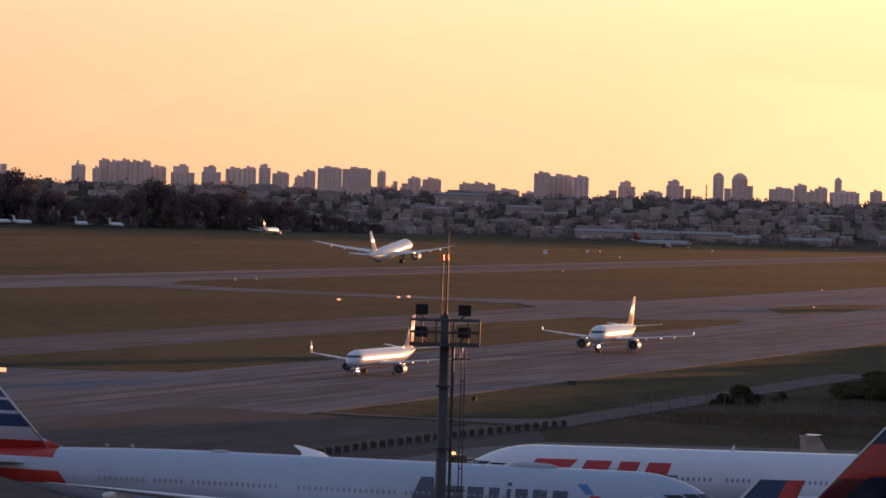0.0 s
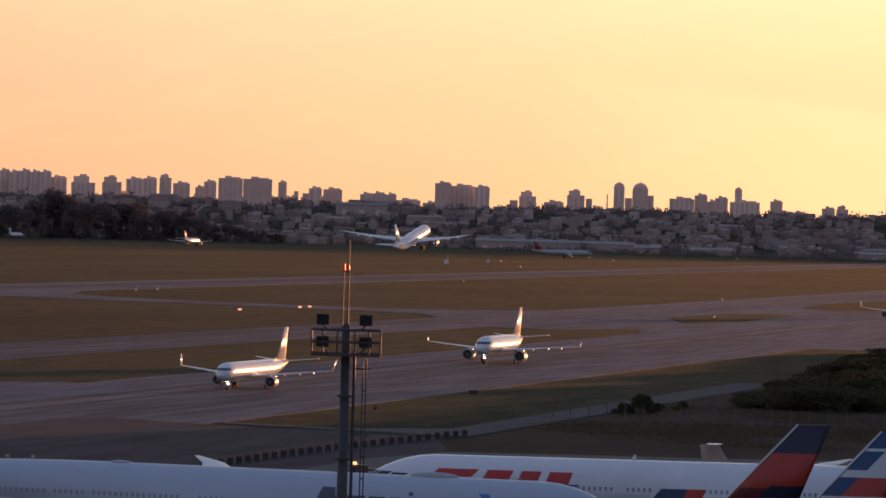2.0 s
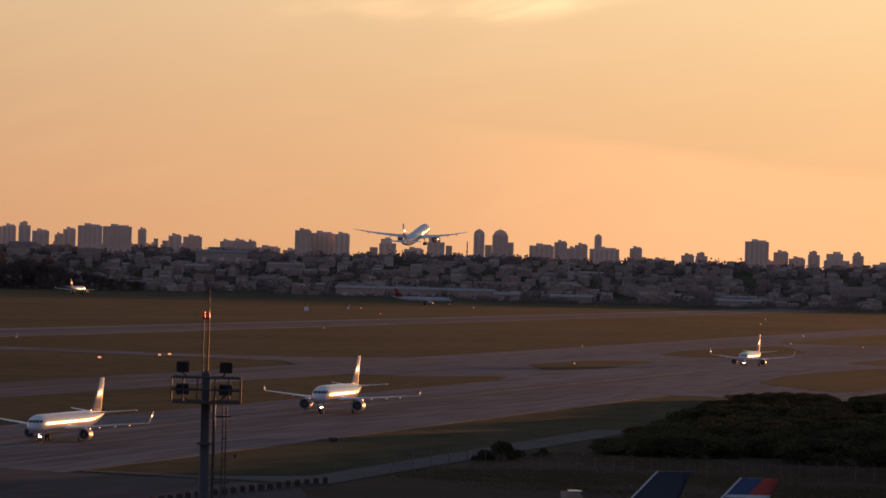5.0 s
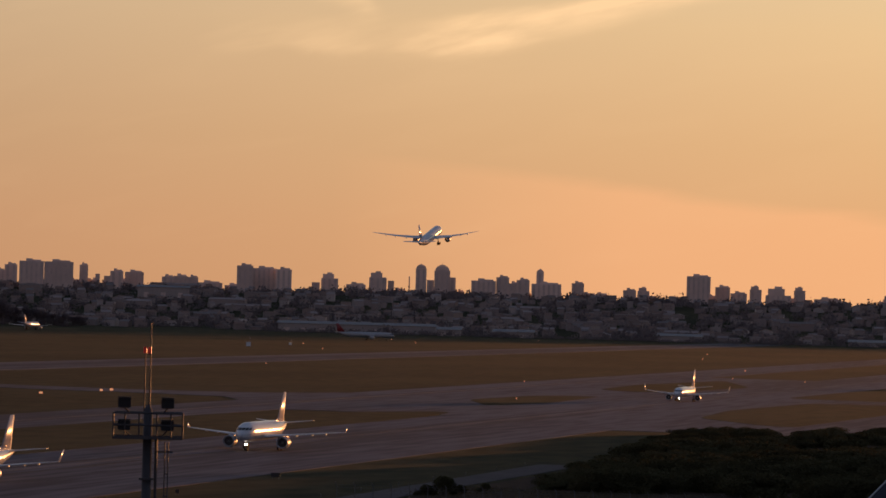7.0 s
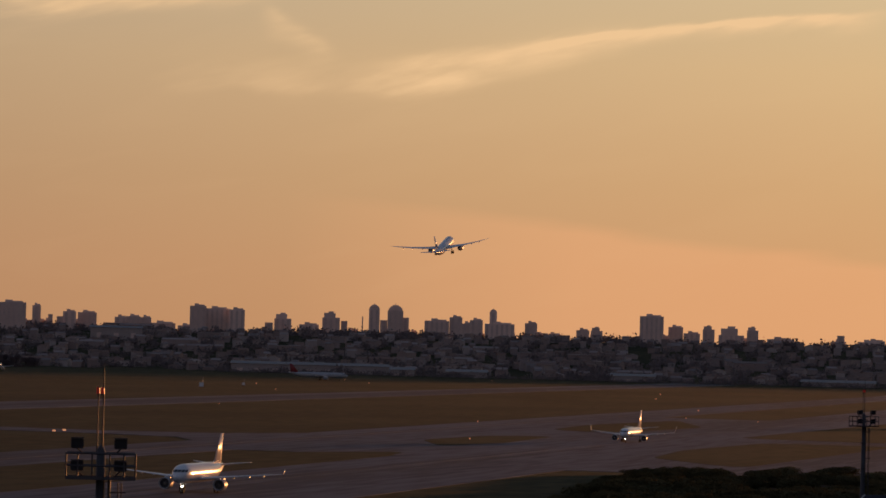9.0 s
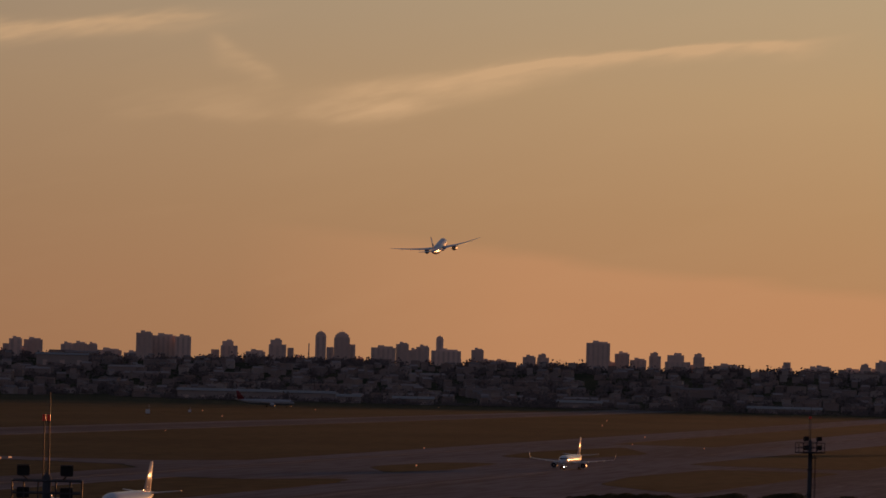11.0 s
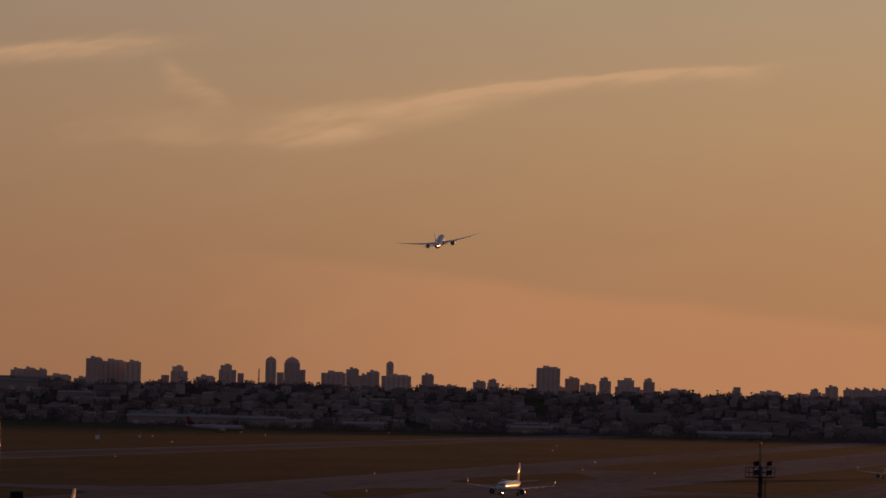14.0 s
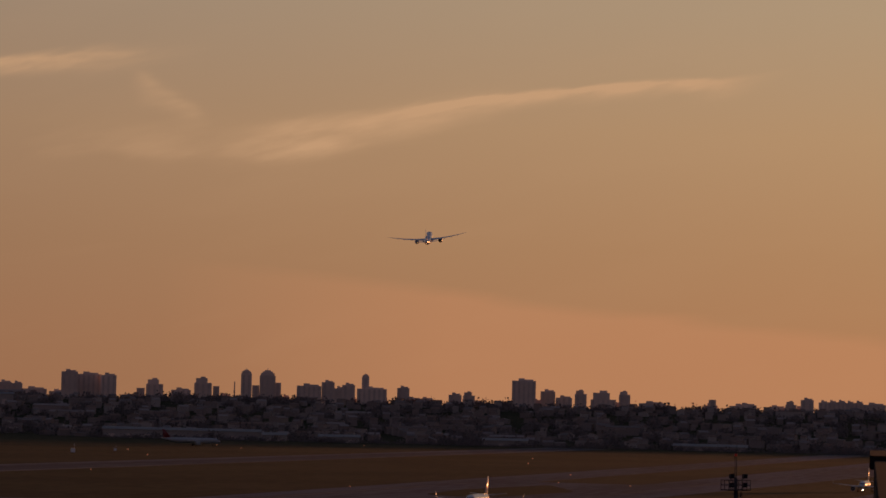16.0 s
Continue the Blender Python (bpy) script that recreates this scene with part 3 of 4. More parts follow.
silver_markings()
RED_FIN = livery("dark_blue_and_red_fin_paint", (0.010, 0.013, 0.032), [(1.0, -60, -18.5, (0.36, 0.032, 0.016), 12.4, 15.6), (-0.75, -60, -38.6, (0.010, 0.013, 0.032), 9.0, 15.0),
                                                                         (1.4, -60, -9.0, (0.10, 0.014, 0.018), 8.0, 12.4), (1.4, -60, -14.5, (0.34, 0.03, 0.016), 8.0, 11.4)])
hd2 = -88.0
o2 = Vector((2.6, 405.0)) - Vector((math.sin(radians(hd2)), math.cos(radians(hd2)))) * 37.2
white_jet = big_twin("airliner", at(o2.x, o2.y, hd2), "white twin-engine wide-body airliner with red lettering parked behind another", M_WHITE, RED_FIN, "parked airliners", -25.2)


def white_markings():
    R, zc, side = 3.1, 5.75, 1
    bm = bmesh.new()
    for x, wdt, top, z0 in ((30.6, 4.4, 7.75, 7.0), (25.9, 3.0, 7.72, 6.2), (22.6, 2.4, 7.7, 5.8), (19.9, 2.7, 7.68, 5.6)):
        patch(bm, R, zc, side, ((x + 0.3, z0), (x - wdt + 0.7, z0), (x - wdt - 0.1, top), (x - 0.6, top)))
    part("name_lettering", bm, M_RED, white_jet, "four plain slanted red shapes of the airline's name")
    bm = bmesh.new()
    patch(bm, R, zc, side, ((23.6, 6.35), (16.6, 6.35), (16.5, 6.55), (23.2, 6.55)))
    part("name_stripe", bm, M_BLUE, white_jet, "thin blue stripe through the lettering")
    for dx in (22.0, -1.0):
        bm = bmesh.new()
        for xx, ww in ((dx, 0.06), (dx + 1.1, 0.06)):
            patch(bm, R, zc, side, ((xx, 5.0), (xx + ww, 5.0), (xx + ww, 7.0), (xx, 7.0)))
        patch(bm, R, zc, side, ((dx, 6.95), (dx + 1.16, 6.95), (dx + 1.16, 7.02), (dx, 7.02)))
        part("cabin_door", bm, M_NACELLE, white_jet, "outlined cabin door")
    for dx in (11.5, -5.0):
        part("antenna", loft([airfoil(Vector((dx, 0, zc + R * 1.03 - 0.05)), 0.5, 0.12, Vector((0, 1, 0)), 7), airfoil(Vector((dx - 0.35, 0, zc + R * 1.03 + 0.5)), 0.16, 0.12, Vector((0, 1, 0)), 7)]), M_WHITE, white_jet)


white_markings()


def mid_twin(label, az, d, heading, top, body, fin_mat):
    """A parked twin-engine airliner, placed by its fin's tip."""
    tip = -15.4 - 0.92 * (top - 6.7) - 1.3
    way = Vector((math.sin(radians(heading)), math.cos(radians(heading))))
    p = Vector(bearing(az, d).xy) - way * tip
    return aircraft("airliner", at(p.x, p.y, heading), label, L=54.9, R=2.5, zc=4.7, xn=27.0, span=50.0, wing_x=10.0, cr=11.0, ck=6.4, ct=2.2, sweep=0.60, dih=0.10, flex=0.3,
                    wing_z=3.2, eng_r=1.35, eng_len=4.8, eng_y=7.9, fin=(-15.4, 7.6, 2.6, top, 0.92), stab=(-18.0, 5.6, 2.0, 9.3, 5.6),
                    body=body, tail_mat=fin_mat, windows="row", winglet=1.6, big_gear=True, lights=False, group="parked airliners", edged=True)


DEEP_NAVY, WARM_RED, MAROON = (0.010, 0.013, 0.032), (0.36, 0.032, 0.016), (0.10, 0.014, 0.018)
NAVY_FIN = livery("navy_and_red_fin_paint", DEEP_NAVY, [(0.0, -60, 60, WARM_RED, 11.2, 14.0), (0.0, -60, 60, MAROON, 6, 11.2), (1.1, -60, -9.6, DEEP_NAVY, 6, 11.4)])
FLAG_FIN = livery("blue_white_red_fin_paint", (0.50, 0.53, 0.55), [(0.0, -60, 60, NAVY, 17.2, 19), (0.0, -60, 60, NAVY, 15.7, 17.0), (0.95, -60, -10.2, WARM_RED, 17.2, 19),
                                                                    (0.95, -60, -10.2, (0.50, 0.53, 0.55), 13.0, 17.2), (0.0, -60, 60, NAVY, 13.9, 15.2), (0.95, -60, -10.2, WARM_RED, 13.9, 15.2), (0.0, -60, 60, WARM_RED, 11.2, 12.6)])
BLUE_RED_FIN = livery("blue_and_red_fin_paint", (0.012, 0.03, 0.075), [(0.5, -60, -17.9, WARM_RED, 6, 19)])
mid_twin("parked airliner with dark blue and red tail fin", 6.50, 334, -90, 16.3, M_WHITE, NAVY_FIN)
mid_twin("parked airliner with blue, white and red striped tail fin", 7.68, 286, -90, 18.35, M_SILVER, FLAG_FIN)
mid_twin("parked airliner with blue and red tail fin", 4.74, 240, -92, 16.95, M_WHITE, BLUE_RED_FIN)
# small jet with a high tailplane behind the white airliner
c5 = Vector(bearing(5.02, 438).xy)
# The fin's tan colour stands in for low orange sun falling on it.
aircraft("regional_jet", at(c5.x + 13.2, c5.y + 2, 92), "regional jet with a T-tail parked behind an airliner", L=29.0, R=1.6, zc=3.0, xn=14.0, span=21.0, wing_x=3.0,
         cr=4.5, ck=3.0, ct=1.3, sweep=0.45, dih=0.06, flex=0.1, wing_z=1.9, eng_r=0.7, eng_len=3.0, eng_y=4.0, fin=(-8.8, 4.2, 2.0, 8.75, 0.62), stab=(-11.2, 1.6, 0.6, 1.5, 8.8),
         body=M_WHITE, tail_mat=livery("sunlit_tan_fin_paint", (0.36, 0.27, 0.20), []), lights=False, ttail=True, engines=False)


# ---- moving aircraft ----
# Fin whites toned warm: part of the low sun's orange is in the paint.
PLAIN_FIN = livery("sun_warmed_white_fin_paint", (0.60, 0.54, 0.48), [])
GREY_FIN = livery("white_and_grey_fin_paint", (0.50, 0.47, 0.45), [(0.7, -60, -9.0, (0.34, 0.34, 0.38), 6.0, 9.0)])


def regional(name, label, L, xn, fin_mat, group="taxiing airliners"):
    return aircraft(name, Matrix.Identity(4), label, L=L, R=1.62, zc=3.25, xn=xn, span=28.4, wing_x=4.6, cr=5.6, ck=3.6, ct=1.35, sweep=0.50, dih=0.09, flex=0.1,
                    wing_z=2.2, eng_r=1.02, eng_len=3.4, eng_y=4.9, fin=(xn - L + 7.4, 5.6, 2.0, 10.5, 0.80), stab=(xn - L + 4.9, 3.6, 1.4, 6.0, 4.3), body=M_WHITE, tail_mat=fin_mat,
                    winglet=2.0, pitch_win=0.8, group=group)


def narrow(name, label, group="taxiing airliners", L=35.2, fin_mat=None, lights=True, body=None):
    xn = 17.4 if L < 40 else 20.6
    return aircraft(name, Matrix.Identity(4), label, L=L, R=1.98, zc=3.95, xn=xn, span=34.1, wing_x=6.2, cr=7.0, ck=4.3, ct=1.6, sweep=0.50, dih=0.075, flex=0.05,
                    wing_z=2.8, eng_r=1.24, eng_len=4.2, eng_y=5.75, fin=(xn - L + 7.6, 5.6, 1.9, 11.76, 0.80), stab=(xn - L + 5.5, 4.0, 1.5, 6.2, 5.2), body=body or M_WHITE,
                    tail_mat=fin_mat or PLAIN_FIN, winglet=0.9, pitch_win=0.8, group=group, lights=lights)


jet_a = regional("airliner", "white regional jet airliner with upturned wingtips taxiing with lights on", 38.6, 17.6, GREY_FIN)
jet_b = narrow("airliner", "white narrow-body airliner with wingtip fences taxiing with lights on")
jet_c = regional("airliner", "white regional jet airliner taxiing far behind the others", 36.2, 16.6, GREY_FIN)
jet_d = regional("airliner", "white regional jet airliner waiting beside a dark building", 36.2, 16.6, GREY_FIN)
DARK_RED_FIN = livery("dark_red_fin_paint", (0.22, 0.02, 0.02), [])
# White hull given grey nacelle paint to dim it as distance haze would.
jet_e = narrow("airliner", "long white airliner with hull greyed for haze and dark red tail taxiing past warehouses", "far airliners", 44.5, DARK_RED_FIN, lights=False, body=M_NACELLE)
jet_f = narrow("airliner", "small sunlit airliner taxiing far off before dark trees", "far airliners", lights=False)
WARM_FIN = livery("white_fin_paint", (0.70, 0.68, 0.66), [(0.8, -60, -16.5, (0.40, 0.40, 0.44), 9.0, 12.0)], 0.2)
departing_jet = aircraft("airliner", Matrix.Identity(4), "white wide-body airliner taking off with curved wings", L=62.8, R=2.95, zc=5.1, xn=29.5, span=66.0, wing_x=11.0, cr=12.5, ck=7.2, ct=1.9,
                         sweep=0.64, dih=0.10, flex=3.2, wing_z=3.6, eng_r=1.75, eng_len=5.6, eng_y=9.8, fin=(-19.6, 8.6, 3.2, 17.0, 0.86), stab=(-22.0, 6.0, 2.0, 9.9, 6.2), body=M_WHITE,
                         tail_mat=WARM_FIN, rake=0.5, big_gear=True, lights=False)


# ---- terminal building beside the apron ----
M_DARK_RENDER = mat("dark_render", (0.018, 0.015, 0.014), 0.85, scale=0.3)


def terminal():
    c = bearing(12.27, 545)
    right = Vector((math.cos(radians(12.27)), -math.sin(radians(12.27)), 0))
    m = Matrix.Translation(c) @ pose(0, 0, 0, 0, 0, -12.27)
    root = thing("terminal_building", m, "dark multi-storey terminal block with overhanging flat roof", "building")
    # Only the left edge shows; the rest is added width that shades the apron.
    part("wall", box((112, 45, 12.9), (221.4, 88, 25.8), 0.1), M_DARK_RENDER, root)
    part("roof", box((112, 45, 26.7), (224, 91, 1.8), 0.1), M_DARK_RENDER, root, "dark overhanging flat roof")
    # Added out of view to keep low sun off the mast and parked jets.
    part("front_shade_block", box((60, -153, 13.5), (118.8, 300, 27.0), 0.1), M_DARK_RENDER, root, "dark added block that shades the mast and parked jets")
    # Added behind the main block to shade the barriers, soil and scrub bank.
    part("rear_shade_block", box((160, 237, 12.0), (315, 285, 24.0), 0.1), M_DARK_RENDER, root, "lower dark added block that shades barriers and soil")
    for k in range(6):
        part("window_band", box((112, 0.9, 3.4 + k * 3.9), (218, 0.3, 1.7), 0.02), M_GLASS, root, "dark ribbon window")


terminal()


# ---- lighting masts ----
def mast(name, base, turn, top, scale_label):
    """A tall steel pole with a railed platform, four floodlight banks, a side ladder and a red lamp on a spike."""
    root = thing(name, Matrix.Translation(base) @ pose(0, 0, 0, 0, 0, turn), scale_label, "light mast", "apron light masts")
    zp = top
    part("pole", rod((0, 0, 0), (0, 0, zp + 1.35), 0.37, 0.21, 16), M_MAST, root, smooth=True)
    part("pole_cap", rod((0, 0, zp + 1.35), (0, 0, zp + 1.62), 0.2, 0.03, 16), M_MAST, root)
    pl = part("platform", box((0, 0, zp), (3.3, 1.5, 0.06), 0.01), M_MAST, root)
    for y in (-0.76, 0.76):
        part("platform_edge", box((0, y, zp + 0.03), (3.34, 0.05, 0.15), 0.01), M_MAST, pl)
    for z in (0.62, 1.2):
        for y in (-0.75, 0.75):
            part("rail", rod((-1.65, y, zp + z), (1.65, y, zp + z), 0.045), M_MAST, pl)
        for x in (-1.65, 1.65):
            part("rail", rod((x, -0.75, zp + z), (x, 0.75, zp + z), 0.045), M_MAST, pl)
    for x in (-1.65, -1.1, -0.42, 0.42, 1.1, 1.65):
        for y in (-0.75, 0.75):
            part("rail_post", rod((x, y, zp), (x, y, zp + 1.22), 0.04), M_MAST, pl)
    for x in (-1.13, 0.92):
        for z in (0.62, 1.68):
            f = part("floodlight", box((x, -0.55, zp + z), (0.62, 0.38, 0.50), 0.04), M_DARK, root, "dark rectangular floodlight housing, unlit")
            part("visor", box((x, -0.78, zp + z + 0.27), (0.64, 0.2, 0.04)), M_DARK, f)
            part("lens", box((x, -0.745, zp + z), (0.54, 0.02, 0.42)), M_GLASS, f)
            part("bracket", rod((x, -0.4, zp + z - 0.25), (x * 0.75, -0.1, zp + z - 0.5), 0.04), M_MAST, f)
    part("spike", rod((0.05, 0, zp + 1.5), (0.05, 0, zp + 5.5), 0.05, 0.025), M_MAST, root)
    part("spike", rod((-0.2, 0, zp + 1.2), (-0.2, 0, zp + 4.2), 0.035), M_MAST, root)
    la = part("lamp_arm", box((-0.08, 0, zp + 4.0), (0.36, 0.08, 0.06), 0.01), M_MAST, root)
    for x in (-0.22, 0.0):
        bm = rod((x, -0.06, zp + 4.04), (x, -0.06, zp + 4.34), 0.09, 0.08, 12)
        part("obstruction_lamp", bm, M_BEACON, la, "red obstruction lamp")
    # ladder beside the pole
    ld = part("ladder", rod((0.42, 0.15, 0), (0.42, 0.15, zp), 0.075), M_MAST, root)
    for x in (0.84, 1.0):
        part("cable_pipe", rod((x, 0.1, 6), (x, 0.1, zp - 0.2), 0.032), M_MAST, ld)
    for k in range(14):
        z = zp - 0.65 - k * 1.05
        part("rung", rod((0.36 if k % 3 == 0 else 0.82, 0.1, z), (1.22 if k % 3 == 0 else 1.02, 0.1, z), 0.035), M_MAST, ld)
    for k in range(6):
        part("clamp", rod((0, 0, zp - 2 - k * 3), (0, 0, zp - 1.9 - k * 3), 0.38, n=14), M_MAST, root)


mast("light_mast", bearing(0.06, 200), 0, 25.48, "tall grey steel light mast with railed platform and floodlights")
mast("light_mast", bearing(10.46, 500), 30, 23.5, "far grey steel light mast with floodlights beside the apron")


# ---- barriers, fence, signs and a vehicle ----
def barriers():
    bm = bmesh.new()
    add_box(bm, (0, 0, 0.55), (0.75, 0.55, 1.1))
    bmesh.ops.bevel(bm, geom=bm.edges[:], offset=0.06, segments=1, affect="EDGES")
    blk = to_mesh("block", bm, M_DARK)
    foot = to_mesh("foot", box((0, 0, 0.06), (0.95, 0.75, 0.12), 0.02), M_CONCRETE)
    band = to_mesh("band", box((0, 0, 0.95), (0.77, 0.57, 0.12)), mat("faded_orange_band", (0.25, 0.10, 0.05), 0.7))
    for i in range(28):
        k = i / 27
        p = field(490 + 90 * k, 168.2 - 6.0 * k * k)
        root = thing("barrier_block", Matrix.Translation(p) @ pose(0, 0, 0.08, 0, 0, -17 + (i * 37 % 11)), "dark plastic barrier block along the apron edge", "barrier", "barrier row")
        for me in (blk, foot, band):
            ob = new(me.name, me)
            ob.parent = root


def fence():
    root = thing("perimeter_fence", Matrix.Identity(4), "tall thin steel mesh fence with angled posts on bare soil", "fence")
    pale = mat("pale_post_concrete", (0.15, 0.14, 0.135), 0.8, vary=0.15, scale=2)
    post = to_mesh("post", rod((0, 0, 0), (0, 0, 2.7), 0.09, 0.07, 6), pale)
    arm = to_mesh("post_arm", rod((0, 0, 2.65), (-0.3, -0.2, 3.05), 0.07, 0.06, 5), pale)
    n = 46
    for i in range(n):
        p = field(641 + 0.28 * i, 168 - 2.9 * i)
        for me in (post, arm):
            ob = new(me.name, me)
            ob.parent = root
            ob.location = p
    for z in (0.4, 1.3, 2.2, 2.65):
        part("wire", rod(field(641, 168, z), field(641 + 0.28 * n, 168 - 2.9 * n, z), 0.012, n=4), M_STEEL, root)


def sign(u, v, w, h, material, label, z0=0.3):
    root = thing("taxi_sign", Matrix.Translation(field(u, v)) @ pose(0, 0, 0.06, 0, 0, -4), label, "sign", "airfield signs")
    part("panel", box((0, 0, z0 + h / 2), (w, 0.25, h), 0.03), material, root)
    for x in (-w * 0.35, w * 0.35):
        part("leg", rod((x, 0, 0), (x, 0, z0 + 0.05), 0.05), M_STEEL, root)


def lamp_post(u, v, h, material, r=0.16):
    root = thing("edge_light", Matrix.Translation(field(u, v)) @ pose(0, 0, 0.02), "small lit airfield edge light on a stub", "light", "airfield edge lights")
    part("stub", rod((0, 0, 0), (0, 0, h), 0.06), M_STEEL, root)
    bm = bmesh.new()
    bmesh.ops.create_uvsphere(bm, u_segments=8, v_segments=6, radius=r)
    bmesh.ops.translate(bm, vec=(0, 0, h + r * 0.8), verts=bm.verts)
    part("bulb", bm, material, root, "glowing amber bulb")


def small_things():
    barriers()
    fence()
    for u, v, w in ((1211.5, 411.4, 1.7), (1266.5, 410, 1.5), (1278.3, 410.4, 1.7)):
        sign(u, v, w * 0.62, 0.55, M_AMBER, "lit amber taxiway sign on the grass")
    sign(709, 197, 1.6, 0.75, M_DARK, "dark back of a taxiway sign on grass")
    sign(666, 287, 1.2, 0.7, M_AMBER, "lit amber taxiway sign on the grass")
    sign(640, 194, 0.6, 0.6, M_DARK, "small dark back of a taxiway sign")
    for u, v in ((1620, 349), (1330, 289), (1850, 520), (1830, 300), (2050, 330), (2450, 420), (2700, 460), (1790, 262), (2880, 700), (2650, 720), (2400, 640), (3050, 760), (3300, 700)):
        lamp_post(u, v, 0.5, M_AMBER, 0.22 if u < 2000 else 0.32)
    for i in range(9):
        lamp_post(600 + i * 26, 173.5, 0.35, M_LINE, 0.11)
    # white instrument hut and antennas in the far grass
    for u, v, s in ((2474, 707, 1.7), (2600, 715, 1.1), (1465, 530, 0.5), (1442, 530, 0.5)):
        root = thing("equipment_box", Matrix.Translation(field(u, v)), "small white airfield equipment box with antenna", "equipment")
        part("cabinet", box((0, 0, 0.8 * s), (1.6 * s, 1.2 * s, 1.5 * s), 0.05), M_WHITE, root)
        part("base", box((0, 0, 0.05), (2.0 * s, 1.6 * s, 0.12), 0.02), M_CONCRETE, root)
        part("antenna", rod((0.5 * s, 0, 1.5 * s), (0.5 * s, 0, 3.2 * s), 0.06), M_WHITE, root)
    # service truck with its lamp on
    p = bearing(0.46, 494)
    root = thing("service_truck", Matrix.Translation(p) @ pose(0, 0, 0.05, 0, 0, 200), "dark service truck with a lit amber lamp beside the apron", "truck")
    part("body", box((-1.0, 0, 1.15), (3.4, 2.0, 1.3), 0.06), mat("brown_truck_paint", (0.10, 0.055, 0.035), 0.5), root)
    cab = part("cab", box((1.6, 0, 1.3), (1.7, 2.0, 1.9), 0.15), mat("truck_cab_paint", (0.16, 0.09, 0.06), 0.4), root)
    part("windscreen", box((2.43, 0, 1.7), (0.06, 1.7, 0.7), 0.02), M_GLASS, cab)
    part("work_lamp", box((2.2, 0.0, 2.42), (0.35, 0.9, 0.3), 0.05), mat("amber_work_lamp", (1.0, 0.42, 0.13), emit=1.8), cab, "lit amber lamp bar")
    for x in (-1.9, 1.5):
        for y in (-1.0, 1.0):
            part("wheel", rod((x, y - 0.15, 0.42), (x, y + 0.15, 0.42), 0.42, n=14), M_TYRE, root)


small_things()


# ---- small parked jets at the far side ----
def far_parked():
    first = None
    for az, d, h in ((-4.95, 3500, 150), (-4.48, 3490, 148), (-5.75, 3480, 135), (-6.02, 3500, 140)):
        p = bearing(az, d)
        if first is None:
            first = aircraft("business_jet", at(p.x, p.y, h), "small white jet with a T-tail parked before dark trees", L=26.0, R=1.5, zc=2.9, xn=12.0, span=22.0, wing_x=2.5,
                             cr=4.2, ck=2.8, ct=1.2, sweep=0.45, dih=0.06, flex=0.1, wing_z=1.7, eng_r=0.7, eng_len=3.0, eng_y=3.4, fin=(-8.4, 4.4, 2.8, 7.9, 0.62),
                             stab=(-10.2, 2.4, 1.3, 4.0, 7.95), body=M_WHITE, tail_mat=M_WHITE, lights=False, ttail=True, engines=False, group="far parked jets")
        else:
            copy_thing(first, at(p.x, p.y, h))


far_parked()


# ---- trees and scrub ----
def leaf_cloud(bm, rng, lumps, count, size):
    """Small leaf-clump faces scattered through lumps (centre, radii)."""
    for _ in range(count):
        c, rad = lumps[rng.randrange(len(lumps))]
        d = Vector((rng.gauss(0, 1), rng.gauss(0, 1), rng.gauss(0, 1))).normalized() * (0.55 + 0.45 * rng.random())
        p = Vector(c) + Vector((d.x * rad[0], d.y * rad[1], d.z * rad[2]))
        s = size * (0.5 + rng.random())
        a = Vector((rng.gauss(0, 1), rng.gauss(0, 1), rng.gauss(0, 1))).normalized()
        b = a.orthogonal().normalized()
        k = a.cross(b)
        q = b * math.cos(1.0) + k * math.sin(1.0)
        vs = [bm.verts.new(p + w) for w in (a * s, q * s * 0.7, -a * s * 0.9, -q * s * 0.65 + a * s * 0.2)]
        bm.faces.new(vs)


def tree(seed, h, w, leaf, count, label, group, trunk=0.35, material=None):
    rng = random.Random(seed)
    root = thing("tree", Matrix.Identity(4), label, "tree", group)
    bm = bmesh.new()
    add_rod(bm, (0, 0, -0.3), (0.03 * h, 0, h * 0.55), h * 0.022, h * 0.012)
    lumps = []
    for i in range(9):
        a = 2 * math.pi * i / 9 + rng.random()
        r = w * 0.33 * (0.3 + rng.random())
        z = h * (trunk + (0.9 - trunk) * rng.random())
        end = (r * math.cos(a), r * math.sin(a), z)
        add_rod(bm, (0.02 * h, 0, h * 0.3), end, h * 0.010, h * 0.003, 5)
        s = w * (0.16 + 0.14 * rng.random())
        lumps.append((end, (s, s, s * 0.75)))
    lumps.append(((0, 0, h * 0.82), (w * 0.22, w * 0.22, h * 0.16)))
    part("trunk", bm, M_BARK, root)
    bm = bmesh.new()
    leaf_cloud(bm, rng, lumps, count, leaf)
    part("crown", bm, material or M_LEAF, root)
    return root


def bush(seed, h, w, leaf, count):
    rng = random.Random(seed)
    root = thing("bush", Matrix.Identity(4), "dense dark green scrub bush on the soil", "bush", "scrub bushes")
    bm = bmesh.new()
    lumps = []
    for i in range(8):
        a = rng.random() * 6.28
        r = w * 0.4 * rng.random()
        z = h * (0.05 + 0.62 * rng.random())
        lumps.append(((r * math.cos(a), r * math.sin(a), z), (w * 0.22, w * 0.22, h * 0.30)))
        add_rod(bm, (0, 0, -0.2), lumps[-1][0], 0.07, 0.02, 5)
    part("stem", bm, M_BARK, root)
    bm = bmesh.new()
    leaf_cloud(bm, rng, lumps, count, leaf)
    part("foliage", bm, M_LEAF, root)
    return root


